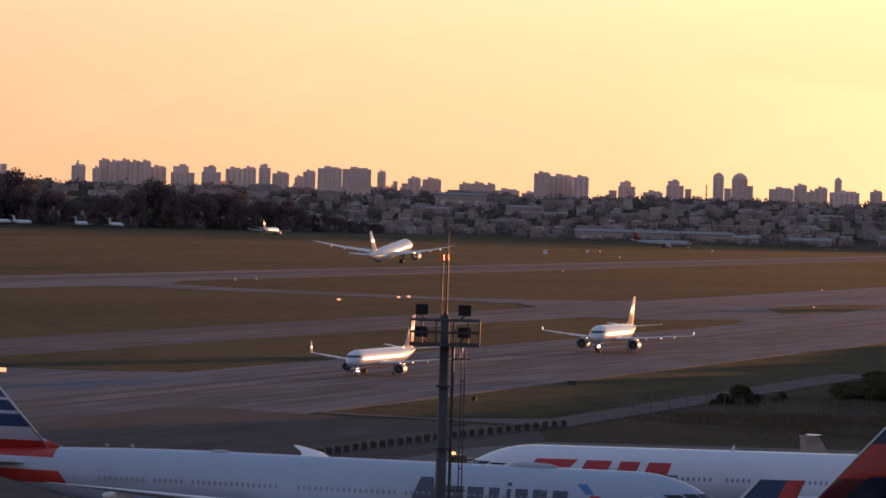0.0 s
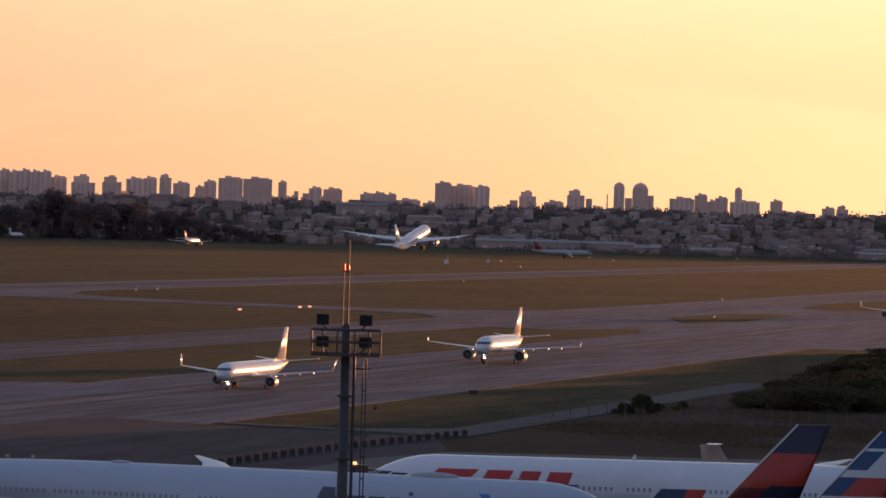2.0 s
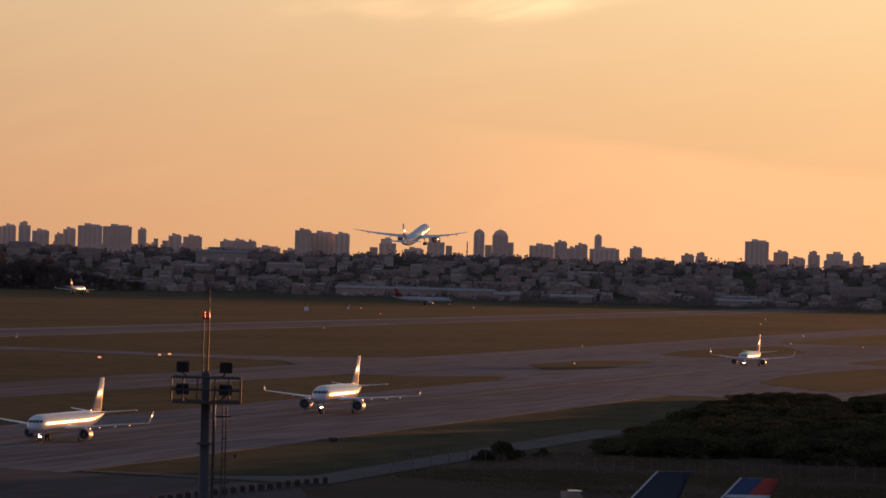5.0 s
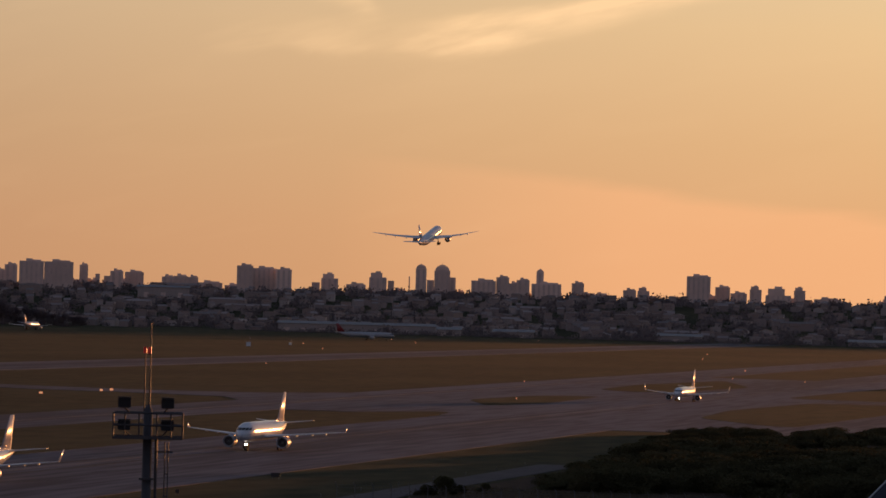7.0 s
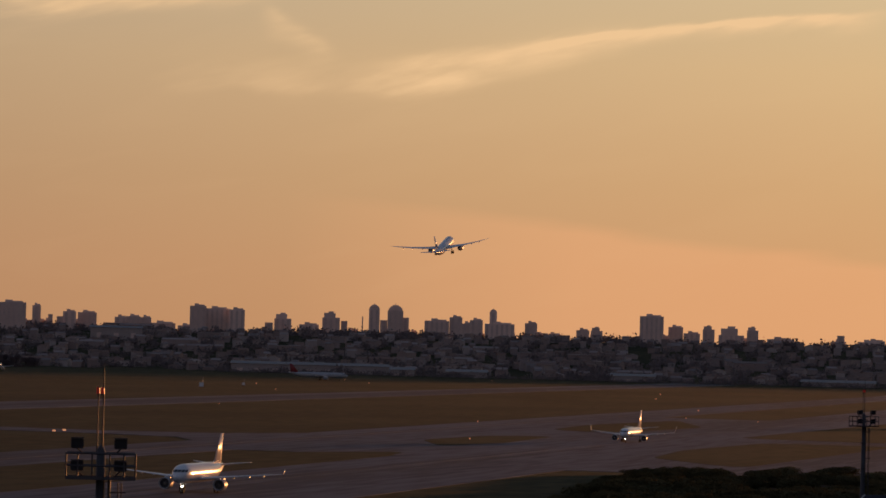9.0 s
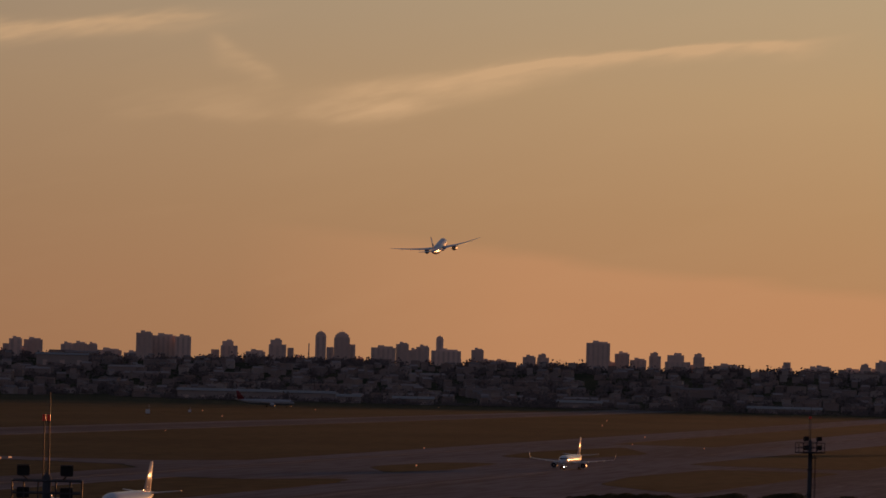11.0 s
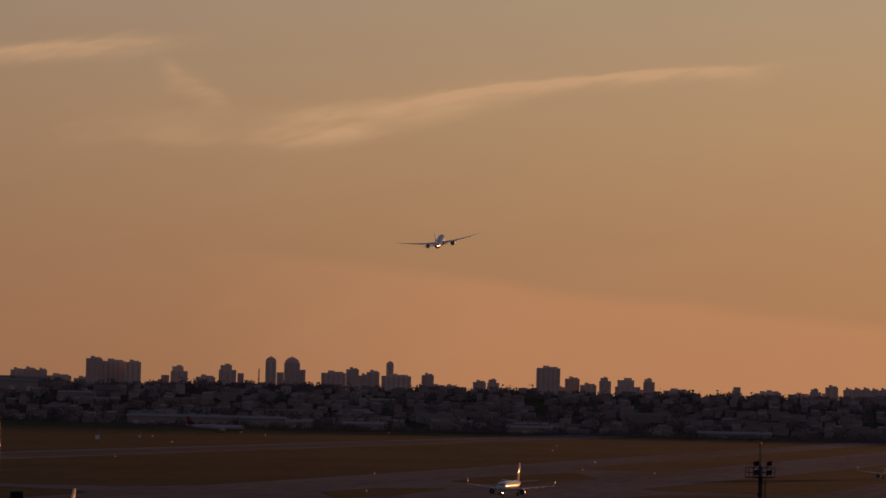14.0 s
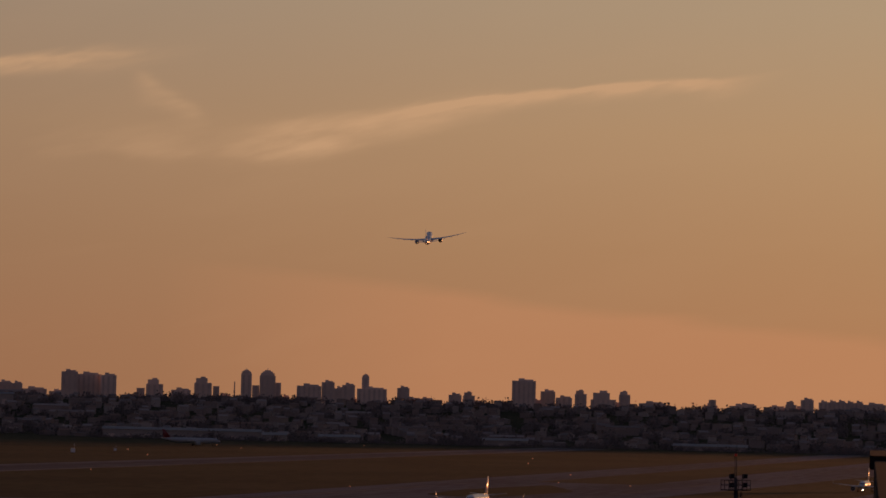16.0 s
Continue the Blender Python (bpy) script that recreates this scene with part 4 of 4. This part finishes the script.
def scatter_trees():
    rng = random.Random(5)
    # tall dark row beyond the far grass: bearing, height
    protos = [tree(20 + i, 20, 19 + 3 * (i % 3), 0.62, 3600, "broad tree in a far row, leaf colour paled for haze", "far tree row", 0.04, M_FARLEAF) for i in range(4)]
    spots = []
    tops = ((-6.2, 40), (-5.85, 41), (-5.6, 24), (-5.35, 33), (-5.07, 22), (-4.5, 27), (-3.92, 38), (-3.6, 32), (-3.0, 31), (-2.68, 22), (-2.2, 25), (-1.75, 16), (-1.15, 10.5), (-0.7, 7))
    a = -7.4
    while a < -0.75:
        h = float(np.interp(a, [q[0] for q in tops], [q[1] for q in tops])) * (0.82 + 0.26 * rng.random())
        spots.append((a, 3590 + rng.random() * 60, h))
        a += 0.085 + 0.07 * rng.random()
    for i, (a, d, h) in enumerate(spots):
        src = protos[i % 4]
        k = h / 20
        src.scale = (max(0.55, k * 0.8), max(0.55, k * 0.8), k)
        p = bearing(a, d)
        m = pose(p.x, p.y, rise(d), 0, 0, rng.random() * 360)
        if i < 4:
            src.matrix_world = m @ Matrix.Diagonal((*src.scale, 1))
        else:
            copy_thing(src, m)
    # scrub on the bank beside the taxiway
    kinds = [bush(40 + i, 4.2, 7.5, 0.13, 6500) for i in range(4)]
    spots = []
    while len(spots) < 285:
        k = rng.random() ** 1.25
        u = 704 + 340 * k
        edge = 151 + (u - 702) * 0.105 + 5 * noise.noise((u * 0.04, 1.0, 0.0))
        spots.append((u, edge - (95 + 10 * rng.random()) * rng.random() ** 1.1, edge))
    for i, (u, v, edge) in enumerate(spots):
        k = (0.75 + 0.45 * rng.random()) * min(1.0, 0.35 + (edge - v) / 22) * (1.0 if u < 880 else 0.8)
        src = kinds[i % 4]
        wide = max(1.1, k * (1.7 if u < 775 else 2.2))
        src.scale = (wide, wide, k)
        p = field(u, v)
        m = pose(p.x, p.y, 0, 0, 0, rng.random() * 360)
        if i < 4:
            src.matrix_world = m @ Matrix.Diagonal((*src.scale, 1))
        else:
            copy_thing(src, m)
    # low weeds before the fence and along the road
    bm = bmesh.new()
    for i in range(900):
        p = field(586 + 120 * rng.random(), 56 + 104 * rng.random())
        thick = noise.noise((p.x * 0.06, p.y * 0.035, 2.0))
        if thick < -0.12:
            continue
        w = 0.6 + 1.7 * rng.random() ** 2 + max(0, thick)
        for _ in range(80):
            b = Vector((p.x + rng.gauss(0, 1) * w * 2.4, p.y + rng.gauss(0, 1) * w * 2, 0.0))
            h = (0.08 + 0.20 * rng.random()) * (0.6 + 0.4 * w)
            a = rng.random() * 6.28
            side, lean = Vector((math.cos(a), math.sin(a), 0)) * 0.10, Vector((rng.gauss(0, 0.8), rng.gauss(0, 0.8), 1)) * h
            bm.faces.new([bm.verts.new(q) for q in (b - side, b + side, b + side * 0.5 + lean * 0.7, b + lean)])
    tagged(part("weeds", bm, M_WEED), "low scattered weeds on reddish soil", "weeds", kind="stuff")
    for u, v, k in ((668, 160, 0.5), (672, 158, 0.85), (676, 156, 0.45), (690, 155, 0.4)):
        src = kinds[0]
        old = tuple(src.scale)
        src.scale = (k * 0.95, k * 0.95, k)
        p = field(u, v)
        copy_thing(src, pose(p.x, p.y, 0))
        src.scale = old


scatter_trees()


# ---- town on the rise ----
def island_mat(name, colours, rough=0.85):
    mt = bpy.data.materials.new(name)
    mt.use_nodes = True
    nt = mt.node_tree
    b = nt.nodes["Principled BSDF"]
    b.inputs["Roughness"].default_value = rough
    b.inputs["Specular IOR Level"].default_value = 0.06
    g = nt.nodes.new("ShaderNodeNewGeometry")
    r = nt.nodes.new("ShaderNodeValToRGB")
    r.color_ramp.interpolation = "CONSTANT"
    e = r.color_ramp.elements
    while len(e) < len(colours):
        e.new(0.5)
    for i, c in enumerate(colours):
        e[i].position, e[i].color = i / len(colours), (*c, 1)
    nt.links.new(g.outputs["Random Per Island"], r.inputs[0])
    n = nt.nodes.new("ShaderNodeTexNoise")
    n.inputs["Scale"].default_value = 0.3
    mx = nt.nodes.new("ShaderNodeMix")
    mx.data_type, mx.blend_type = "RGBA", "MULTIPLY"
    mx.inputs["Factor"].default_value = 0.5
    nt.links.new(r.outputs[0], mx.inputs[6])
    nt.links.new(n.outputs[0], mx.inputs[7])
    nt.links.new(mx.outputs[2], b.inputs["Base Color"])
    return mt


# Walls and roofs drawn close together in pinkish tones: haze in the palette.
M_HOUSE = island_mat("house_walls", ((0.47, 0.38, 0.35), (0.43, 0.35, 0.32), (0.54, 0.45, 0.415), (0.46, 0.36, 0.325), (0.41, 0.32, 0.29), (0.64, 0.54, 0.50), (0.50, 0.40, 0.365)))
M_ROOF = island_mat("house_roofs", ((0.34, 0.23, 0.185), (0.32, 0.24, 0.21), (0.38, 0.31, 0.29), (0.33, 0.22, 0.175), (0.31, 0.265, 0.25), (0.45, 0.38, 0.355)))
# Pale pinkish tower colours carry the distance haze; bays kept close in tone.
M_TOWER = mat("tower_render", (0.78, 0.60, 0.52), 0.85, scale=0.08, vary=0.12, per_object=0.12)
M_TOWER_BAY = mat("haze_pale_tower_bays", (0.66, 0.51, 0.45), 0.8, scale=0.2, vary=0.15)
# Town leaves are paler than real foliage; haze is mixed into them.
M_TOWN_TREE = mat("haze_paled_town_leaves", (0.18, 0.140, 0.132), 0.9, scale=0.02, vary=0.25, leafy=0.2, spec=0.02)


def house_into(wall, roof, c, w, d, h, turn, gable):
    m = Matrix.Translation(c) @ pose(0, 0, 0, 0, 0, turn)

    def quad(bm, pts):
        bm.append([tuple(m @ Vector(p)) for p in pts])

    x, y = w / 2, d / 2
    for pts in (((-x, -y, -3), (x, -y, -3), (x, -y, h), (-x, -y, h)), ((x, y, -3), (-x, y, -3), (-x, y, h), (x, y, h)),
                ((-x, y, -3), (-x, -y, -3), (-x, -y, h), (-x, y, h)), ((x, -y, -3), (x, y, -3), (x, y, h), (x, -y, h))):
        quad(wall, pts)
    e = 0.4
    g = h + gable
    quad(roof, ((-x - e, -y - e, h), (x + e, -y - e, h), (x + e, 0, g), (-x - e, 0, g)))
    quad(roof, ((x + e, y + e, h), (-x - e, y + e, h), (-x - e, 0, g), (x + e, 0, g)))
    quad(wall, ((-x, -y, h), (-x, y, h), (-x, 0.1, g - 0.1), (-x, -0.1, g - 0.1)))
    quad(wall, ((x, -y, h), (x, y, h), (x, 0.1, g - 0.1), (x, -0.1, g - 0.1)))


def from_quads(name, quads, material, weld, label, category):
    me = bpy.data.meshes.new(name)
    v = [p for q in quads for p in q]
    me.from_pydata(v, [], [tuple(range(4 * i, 4 * i + 4)) for i in range(len(quads))])
    bm = bmesh.new()
    bm.from_mesh(me)
    bmesh.ops.remove_doubles(bm, verts=bm.verts[:], dist=0.002)
    bm.to_mesh(me)
    bm.free()
    me.materials.append(material)
    ob = new(name, me)
    return tagged(ob, label, category, kind="stuff")


def town():
    rng = random.Random(11)
    walls, roofs = [], []
    for _ in range(1250):
        az = -7.0 + 21.5 * rng.random()
        d = 3665 + 1010 * rng.random() ** 0.9
        p = bearing(az, d, rise(d))
        big = rng.random() < 0.05
        w = (18 + 22 * rng.random()) if big else (5 + 5 * rng.random())
        house_into(walls, roofs, p, w, 8 + 5 * rng.random(), (4 + 4 * rng.random()) if big else (3 + 4.5 * rng.random()), rng.choice((-20, 8, 15, 75, -8, 0)) - az, 0.4 if rng.random() < 0.4 else 1.8)
    from_quads("house_walls", walls, M_HOUSE, True, "crowded low pale and brick house walls on a slope", "houses")
    from_quads("house_roofs", roofs, M_ROOF, True, "mixed tile and sheet roofs of a crowded town", "roofs")
    quads = []
    def crown(p, s, count, wide, leaf):
        for _ in range(count):
            k = Vector((rng.gauss(0, wide), rng.gauss(0, 0.45), abs(rng.gauss(0, 0.42)))) * s
            a = Vector((rng.gauss(0, 1), rng.gauss(0, 1), rng.gauss(0, 1))).normalized()
            b = a.orthogonal().normalized()
            q = s * leaf * (0.5 + rng.random())
            c = p + k + Vector((0, 0, s * 0.25))
            quads.append([tuple(c + a * q), tuple(c + b * q), tuple(c - a * q), tuple(c - b * q * 0.8)])

    # street and garden trees, thicker in some quarters than in others
    for _ in range(3400):
        az = -7.0 + 21.5 * rng.random()
        d = 3640 + 1080 * rng.random()
        if noise.noise((az * 0.9, d * 0.004, 3.0)) + 0.45 * rng.random() < 0.02:
            continue
        crown(bearing(az, d, rise(d)), 2.5 + 5.5 * rng.random() ** 2, 44, 0.5, 0.19)
    # hedge of trees along the far edge of the airfield
    for _ in range(520):
        az = 1.6 + 13.0 * rng.random()
        crown(bearing(az, 3600 + 40 * rng.random(), 0), 1.2 + 3.2 * rng.random() ** 2, 36, 0.7, 0.2)
    # wooded crest
    for _ in range(760):
        az = -7.0 + 21.5 * rng.random()
        d = 4590 + 110 * rng.random()
        crown(bearing(az, d, rise(d)) - Vector((0, 0, 1.0)), 2.5 + 3.8 * rng.random() ** 2, 42, 0.8, 0.22)
    from_quads("town_trees", quads, M_TOWN_TREE, False, "scattered trees between far houses, leaf colour paled for haze", "trees")


town()


def block(az, w, top, d=4700, shape="flat", bays=3):
    """A far residential tower: shaft, recessed balcony bays, roof house; width and roof height in metres."""
    z0 = rise(d) - 4
    w *= d / 4700
    top = 32.5 + (top - 32.5) * d / 4700
    p = bearing(az, d, z0)
    root = thing("apartment_tower", Matrix.Translation(p) @ pose(0, 0, 0, 0, 0, -az), "hazy concrete apartment tower in the far skyline", "apartment building", "skyline towers")
    h = top - z0
    dep = max(6.0, min(16.0, w * 0.8))
    hb = h - (2.6 if shape == "flat" and w > 9 else 0) - (w * 0.34 if shape in ("dome", "step") else 0)
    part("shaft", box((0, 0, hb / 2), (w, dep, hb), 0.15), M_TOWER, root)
    n = max(1, min(6, int(w / 5)))
    if w > 6:
        for i in range(n):
            x = -w / 2 + w * (i + 0.5) / n
            bm = box((x, -dep / 2 - 0.2, hb * 0.49), (w / n * 0.42, 0.6, hb * 0.94), 0.05)
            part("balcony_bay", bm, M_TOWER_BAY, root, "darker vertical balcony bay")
    if shape == "flat" and w > 9:
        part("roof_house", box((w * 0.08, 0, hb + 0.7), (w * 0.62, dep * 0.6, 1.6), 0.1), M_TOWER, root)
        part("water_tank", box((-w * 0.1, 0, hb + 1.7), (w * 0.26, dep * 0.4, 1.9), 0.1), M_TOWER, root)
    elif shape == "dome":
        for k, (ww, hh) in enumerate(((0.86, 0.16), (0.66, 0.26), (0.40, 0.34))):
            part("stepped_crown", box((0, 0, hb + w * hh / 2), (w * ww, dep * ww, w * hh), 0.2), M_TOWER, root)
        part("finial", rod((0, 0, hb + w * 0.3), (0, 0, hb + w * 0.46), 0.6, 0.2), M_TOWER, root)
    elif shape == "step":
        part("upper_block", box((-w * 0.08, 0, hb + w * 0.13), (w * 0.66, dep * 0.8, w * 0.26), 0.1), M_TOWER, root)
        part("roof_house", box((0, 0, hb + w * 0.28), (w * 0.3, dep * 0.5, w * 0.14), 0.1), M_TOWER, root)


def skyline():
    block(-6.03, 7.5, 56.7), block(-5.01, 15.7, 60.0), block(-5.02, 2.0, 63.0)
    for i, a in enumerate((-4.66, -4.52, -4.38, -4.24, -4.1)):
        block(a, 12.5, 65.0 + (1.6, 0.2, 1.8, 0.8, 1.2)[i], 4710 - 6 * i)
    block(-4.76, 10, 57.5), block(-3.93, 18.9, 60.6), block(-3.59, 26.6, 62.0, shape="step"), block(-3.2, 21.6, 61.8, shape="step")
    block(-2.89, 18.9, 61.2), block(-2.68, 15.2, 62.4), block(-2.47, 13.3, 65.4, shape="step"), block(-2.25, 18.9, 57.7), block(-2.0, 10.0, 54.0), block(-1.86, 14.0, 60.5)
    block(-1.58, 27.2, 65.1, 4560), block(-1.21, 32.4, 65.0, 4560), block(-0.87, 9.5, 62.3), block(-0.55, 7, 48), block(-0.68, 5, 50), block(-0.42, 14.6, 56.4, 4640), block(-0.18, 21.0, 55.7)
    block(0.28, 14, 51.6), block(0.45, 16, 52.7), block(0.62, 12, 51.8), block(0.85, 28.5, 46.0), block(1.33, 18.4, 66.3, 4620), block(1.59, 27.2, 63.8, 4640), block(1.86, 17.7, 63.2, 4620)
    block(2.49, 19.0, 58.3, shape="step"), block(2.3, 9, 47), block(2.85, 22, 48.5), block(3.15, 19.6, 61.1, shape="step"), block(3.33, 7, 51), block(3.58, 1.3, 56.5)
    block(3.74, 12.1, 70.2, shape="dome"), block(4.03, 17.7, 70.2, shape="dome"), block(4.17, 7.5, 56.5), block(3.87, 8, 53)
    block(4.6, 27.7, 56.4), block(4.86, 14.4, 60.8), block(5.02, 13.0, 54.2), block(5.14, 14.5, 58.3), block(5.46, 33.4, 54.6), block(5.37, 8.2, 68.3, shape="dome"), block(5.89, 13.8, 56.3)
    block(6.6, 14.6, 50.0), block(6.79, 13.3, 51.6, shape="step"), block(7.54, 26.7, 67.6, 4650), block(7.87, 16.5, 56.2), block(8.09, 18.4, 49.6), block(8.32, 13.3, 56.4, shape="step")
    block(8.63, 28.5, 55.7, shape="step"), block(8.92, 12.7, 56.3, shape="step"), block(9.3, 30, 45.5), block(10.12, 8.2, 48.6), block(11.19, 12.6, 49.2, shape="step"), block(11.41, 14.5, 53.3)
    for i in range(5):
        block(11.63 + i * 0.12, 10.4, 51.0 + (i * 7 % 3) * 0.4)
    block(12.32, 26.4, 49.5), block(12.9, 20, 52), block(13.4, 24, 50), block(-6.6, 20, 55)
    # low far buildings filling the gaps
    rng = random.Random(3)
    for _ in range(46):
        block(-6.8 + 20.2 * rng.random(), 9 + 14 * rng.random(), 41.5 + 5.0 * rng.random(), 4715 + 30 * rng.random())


skyline()


def shed(az0, az1, d, z0, z1, material, label, depth=40):
    a = (az0 + az1) / 2
    w = radians(az1 - az0) * d
    p = bearing(a, d, z0 - 2)
    root = thing("warehouse", Matrix.Translation(p) @ pose(0, 0, 0, 0, 0, -a - 1.0), label, "warehouse", "far warehouses")
    h = z1 - z0 + 2
    part("wall", box((0, depth / 2, h / 2), (w, depth, h), 0.1), material, root)
    part("roof", loft([[Vector((x, -1, h)), Vector((x, depth + 1, h)), Vector((x, depth / 2, h + 2.2))] for x in (-w / 2 - 1, w / 2 + 1)]), M_STEEL, root, "low grey sheet roof")
    n = max(2, int(w / 14))
    for i in range(n):
        part("door", box((-w / 2 + w * (i + 0.5) / n, -0.1, h * 0.35), (5, 0.3, h * 0.45)), M_TOWER_BAY, root, "loading door in the hazed bay colour")


# White sheet walls toned down and warmed, so the colour holds the haze.
M_SHED = mat("haze_toned_sheet_wall", (0.38, 0.32, 0.295), 0.7, scale=0.2, vary=0.1)
shed(1.80, 3.95, 3660, 0.5, 7.6, M_SHED, "long pale sheet-metal warehouse beside the airfield")
shed(3.98, 4.30, 3640, 0.5, 5.5, M_SHED, "small pale warehouse beside the airfield")
shed(-0.13, 0.57, 4380, 26.0, 36.5, M_SHED, "wide white industrial hall on the slope", 30)
shed(4.75, 5.3, 3640, 0.5, 5.0, M_SHED, "small pale warehouse beside the airfield")
shed(6.9, 7.6, 3660, 0.5, 5.0, M_SHED, "low pale warehouse below the town")
shed(9.6, 10.6, 3650, 0.5, 4.0, M_SHED, "low pale warehouse below the town")


# ---- motion ----
def rolling(u, v, head=180.0):
    """Nose heading relative to the runway's away direction."""
    p = field(u, v)
    return pose(p.x, p.y, 0.07, 0, 0, 90 - math.degrees(TURN) - head)


def motions():
    # u of the main wheels, time by time
    walk(jet_a, [(t, rolling(u * 0.9857 - 11.5, 236.75)) for t, u in ((0, 743.6), (1, 734.8), (2, 726.4), (3, 717.8), (4, 709.6), (6.5, 688.6), (7, 684.2), (9, 667.0), (11.5, 646.0), (16, 610.0))])
    walk(jet_b, [(t, rolling(u * 0.9857 - 13.2, 236.4)) for t, u in ((0, 910.4), (1.5, 901.0), (3, 892.0), (4, 886.0), (6.5, 869.2), (8, 859.6), (9, 853.2), (11.5, 837.0), (12.5, 829.8), (14, 820.2), (16, 808.4))])
    walk(jet_c, [(t, rolling(u, 244)) for t, u in ((0, 1434.0), (3, 1417.5), (4, 1411.6), (6.5, 1393.4), (8, 1384.0), (9, 1376.7), (11.5, 1359.3), (12.5, 1351.5), (14, 1341.5), (16, 1328.5))])
    walk(jet_d, [(t, rolling(u, 164.2)) for t, u in ((0, 1846.0), (14, 1830.0), (16, 1828.0))])
    walk(jet_e, [(t, at(bearing(a, 3120).x, bearing(a, 3120).y, 97, 0.05)) for t, a in ((0, 3.01), (16, 3.03))])
    far_rows = ((0, -2.37), (2, -2.09), (4, -1.83), (6.5, -1.60), (8, -1.49), (9.2, -1.42), (16, -1.1))
    walk(jet_f, [(t, at(bearing(a, 3250).x, bearing(a, 3250).y, 17.6, 0.05)) for t, a in far_rows])
    rows = ((0, -21, 1850, 8, 9, 0), (0.5, -7, 1899, 10, 10, 0), (1, 7, 1947, 11.3, 11, 0), (1.5, 21, 1996, 13.5, 12, 0), (2, 35, 2044, 17, 13, 0), (2.5, 49, 2092, 21, 13.5, 0),
            (3, 62, 2141, 25.2, 14, 0), (3.5, 75.5, 2189, 30, 14, 0), (4, 91, 2235, 35, 14, 0), (6.5, 157, 2468, 64, 13, 1), (7, 171, 2514, 70, 13, 2), (7.5, 185, 2568, 75.5, 13, 3),
            (8, 199, 2622, 82, 13, 4), (8.5, 211.5, 2677, 87.5, 13, 5), (9, 225, 2731, 94, 13, 6), (11.5, 290, 3005, 124, 12, 9), (12, 303, 3059, 129.5, 12, 9.5), (12.5, 315, 3114, 135.5, 12, 9.5),
            (13, 325, 3166, 141.5, 12, 9), (13.5, 336, 3218, 147, 12, 8.5), (14, 346, 3270, 152.5, 12, 8), (14.5, 355, 3323, 158, 12, 7), (15, 364, 3375, 163, 12, 6), (15.5, 371.5, 3427, 168.5, 12, 5),
            (16, 379, 3479, 174, 12, 5))
    heads = ((0, 16.3), (4, 16.0), (7, 15.3), (9, 14.0), (12.5, 12.0), (16, 8.5))
    out = []
    for t, x, y, z, up, bank in rows:
        z += float(np.interp(t, (0, 1, 4, 6.5), (0.8, 2.0, 1.8, 0.0)))
        up -= float(np.interp(t, (0, 4, 9), (3.0, 3.5, 1.5)))
        h = float(np.interp(t, [q[0] for q in heads], [q[1] for q in heads]))
        turn = pose(x - 2.2, y, z, 0, 0, 90 - h) @ pose(0, 0, 0, -bank, -up, 0)
        out.append((t, turn @ pose(0, 0, -5.5)))
    walk(departing_jet, out)
    # the wheels fold away once it has climbed
    for leg in [o for o in departing_jet.children if o.name.split(".")[0] in ("nose_gear", "main_gear")]:
        xs = [v.co for v in leg.data.vertices]
        top = max(xs, key=lambda c: c.z).copy()
        if leg.name.startswith("nose_gear"):
            swing, top.y = Euler((0, radians(-84), 0)).to_matrix().to_4x4(), 0
        else:
            swing = Euler((radians(-84 if top.y > 0 else 84), 0, 0)).to_matrix().to_4x4()
        away = Matrix.Translation(top) @ swing @ Matrix.Translation(-top)
        walk(leg, [(0, Matrix.Identity(4)), (9.2, Matrix.Identity(4)), (9.4, Matrix.Identity(4)), (11.2, away), (11.4, away), (16, away)])


motions()
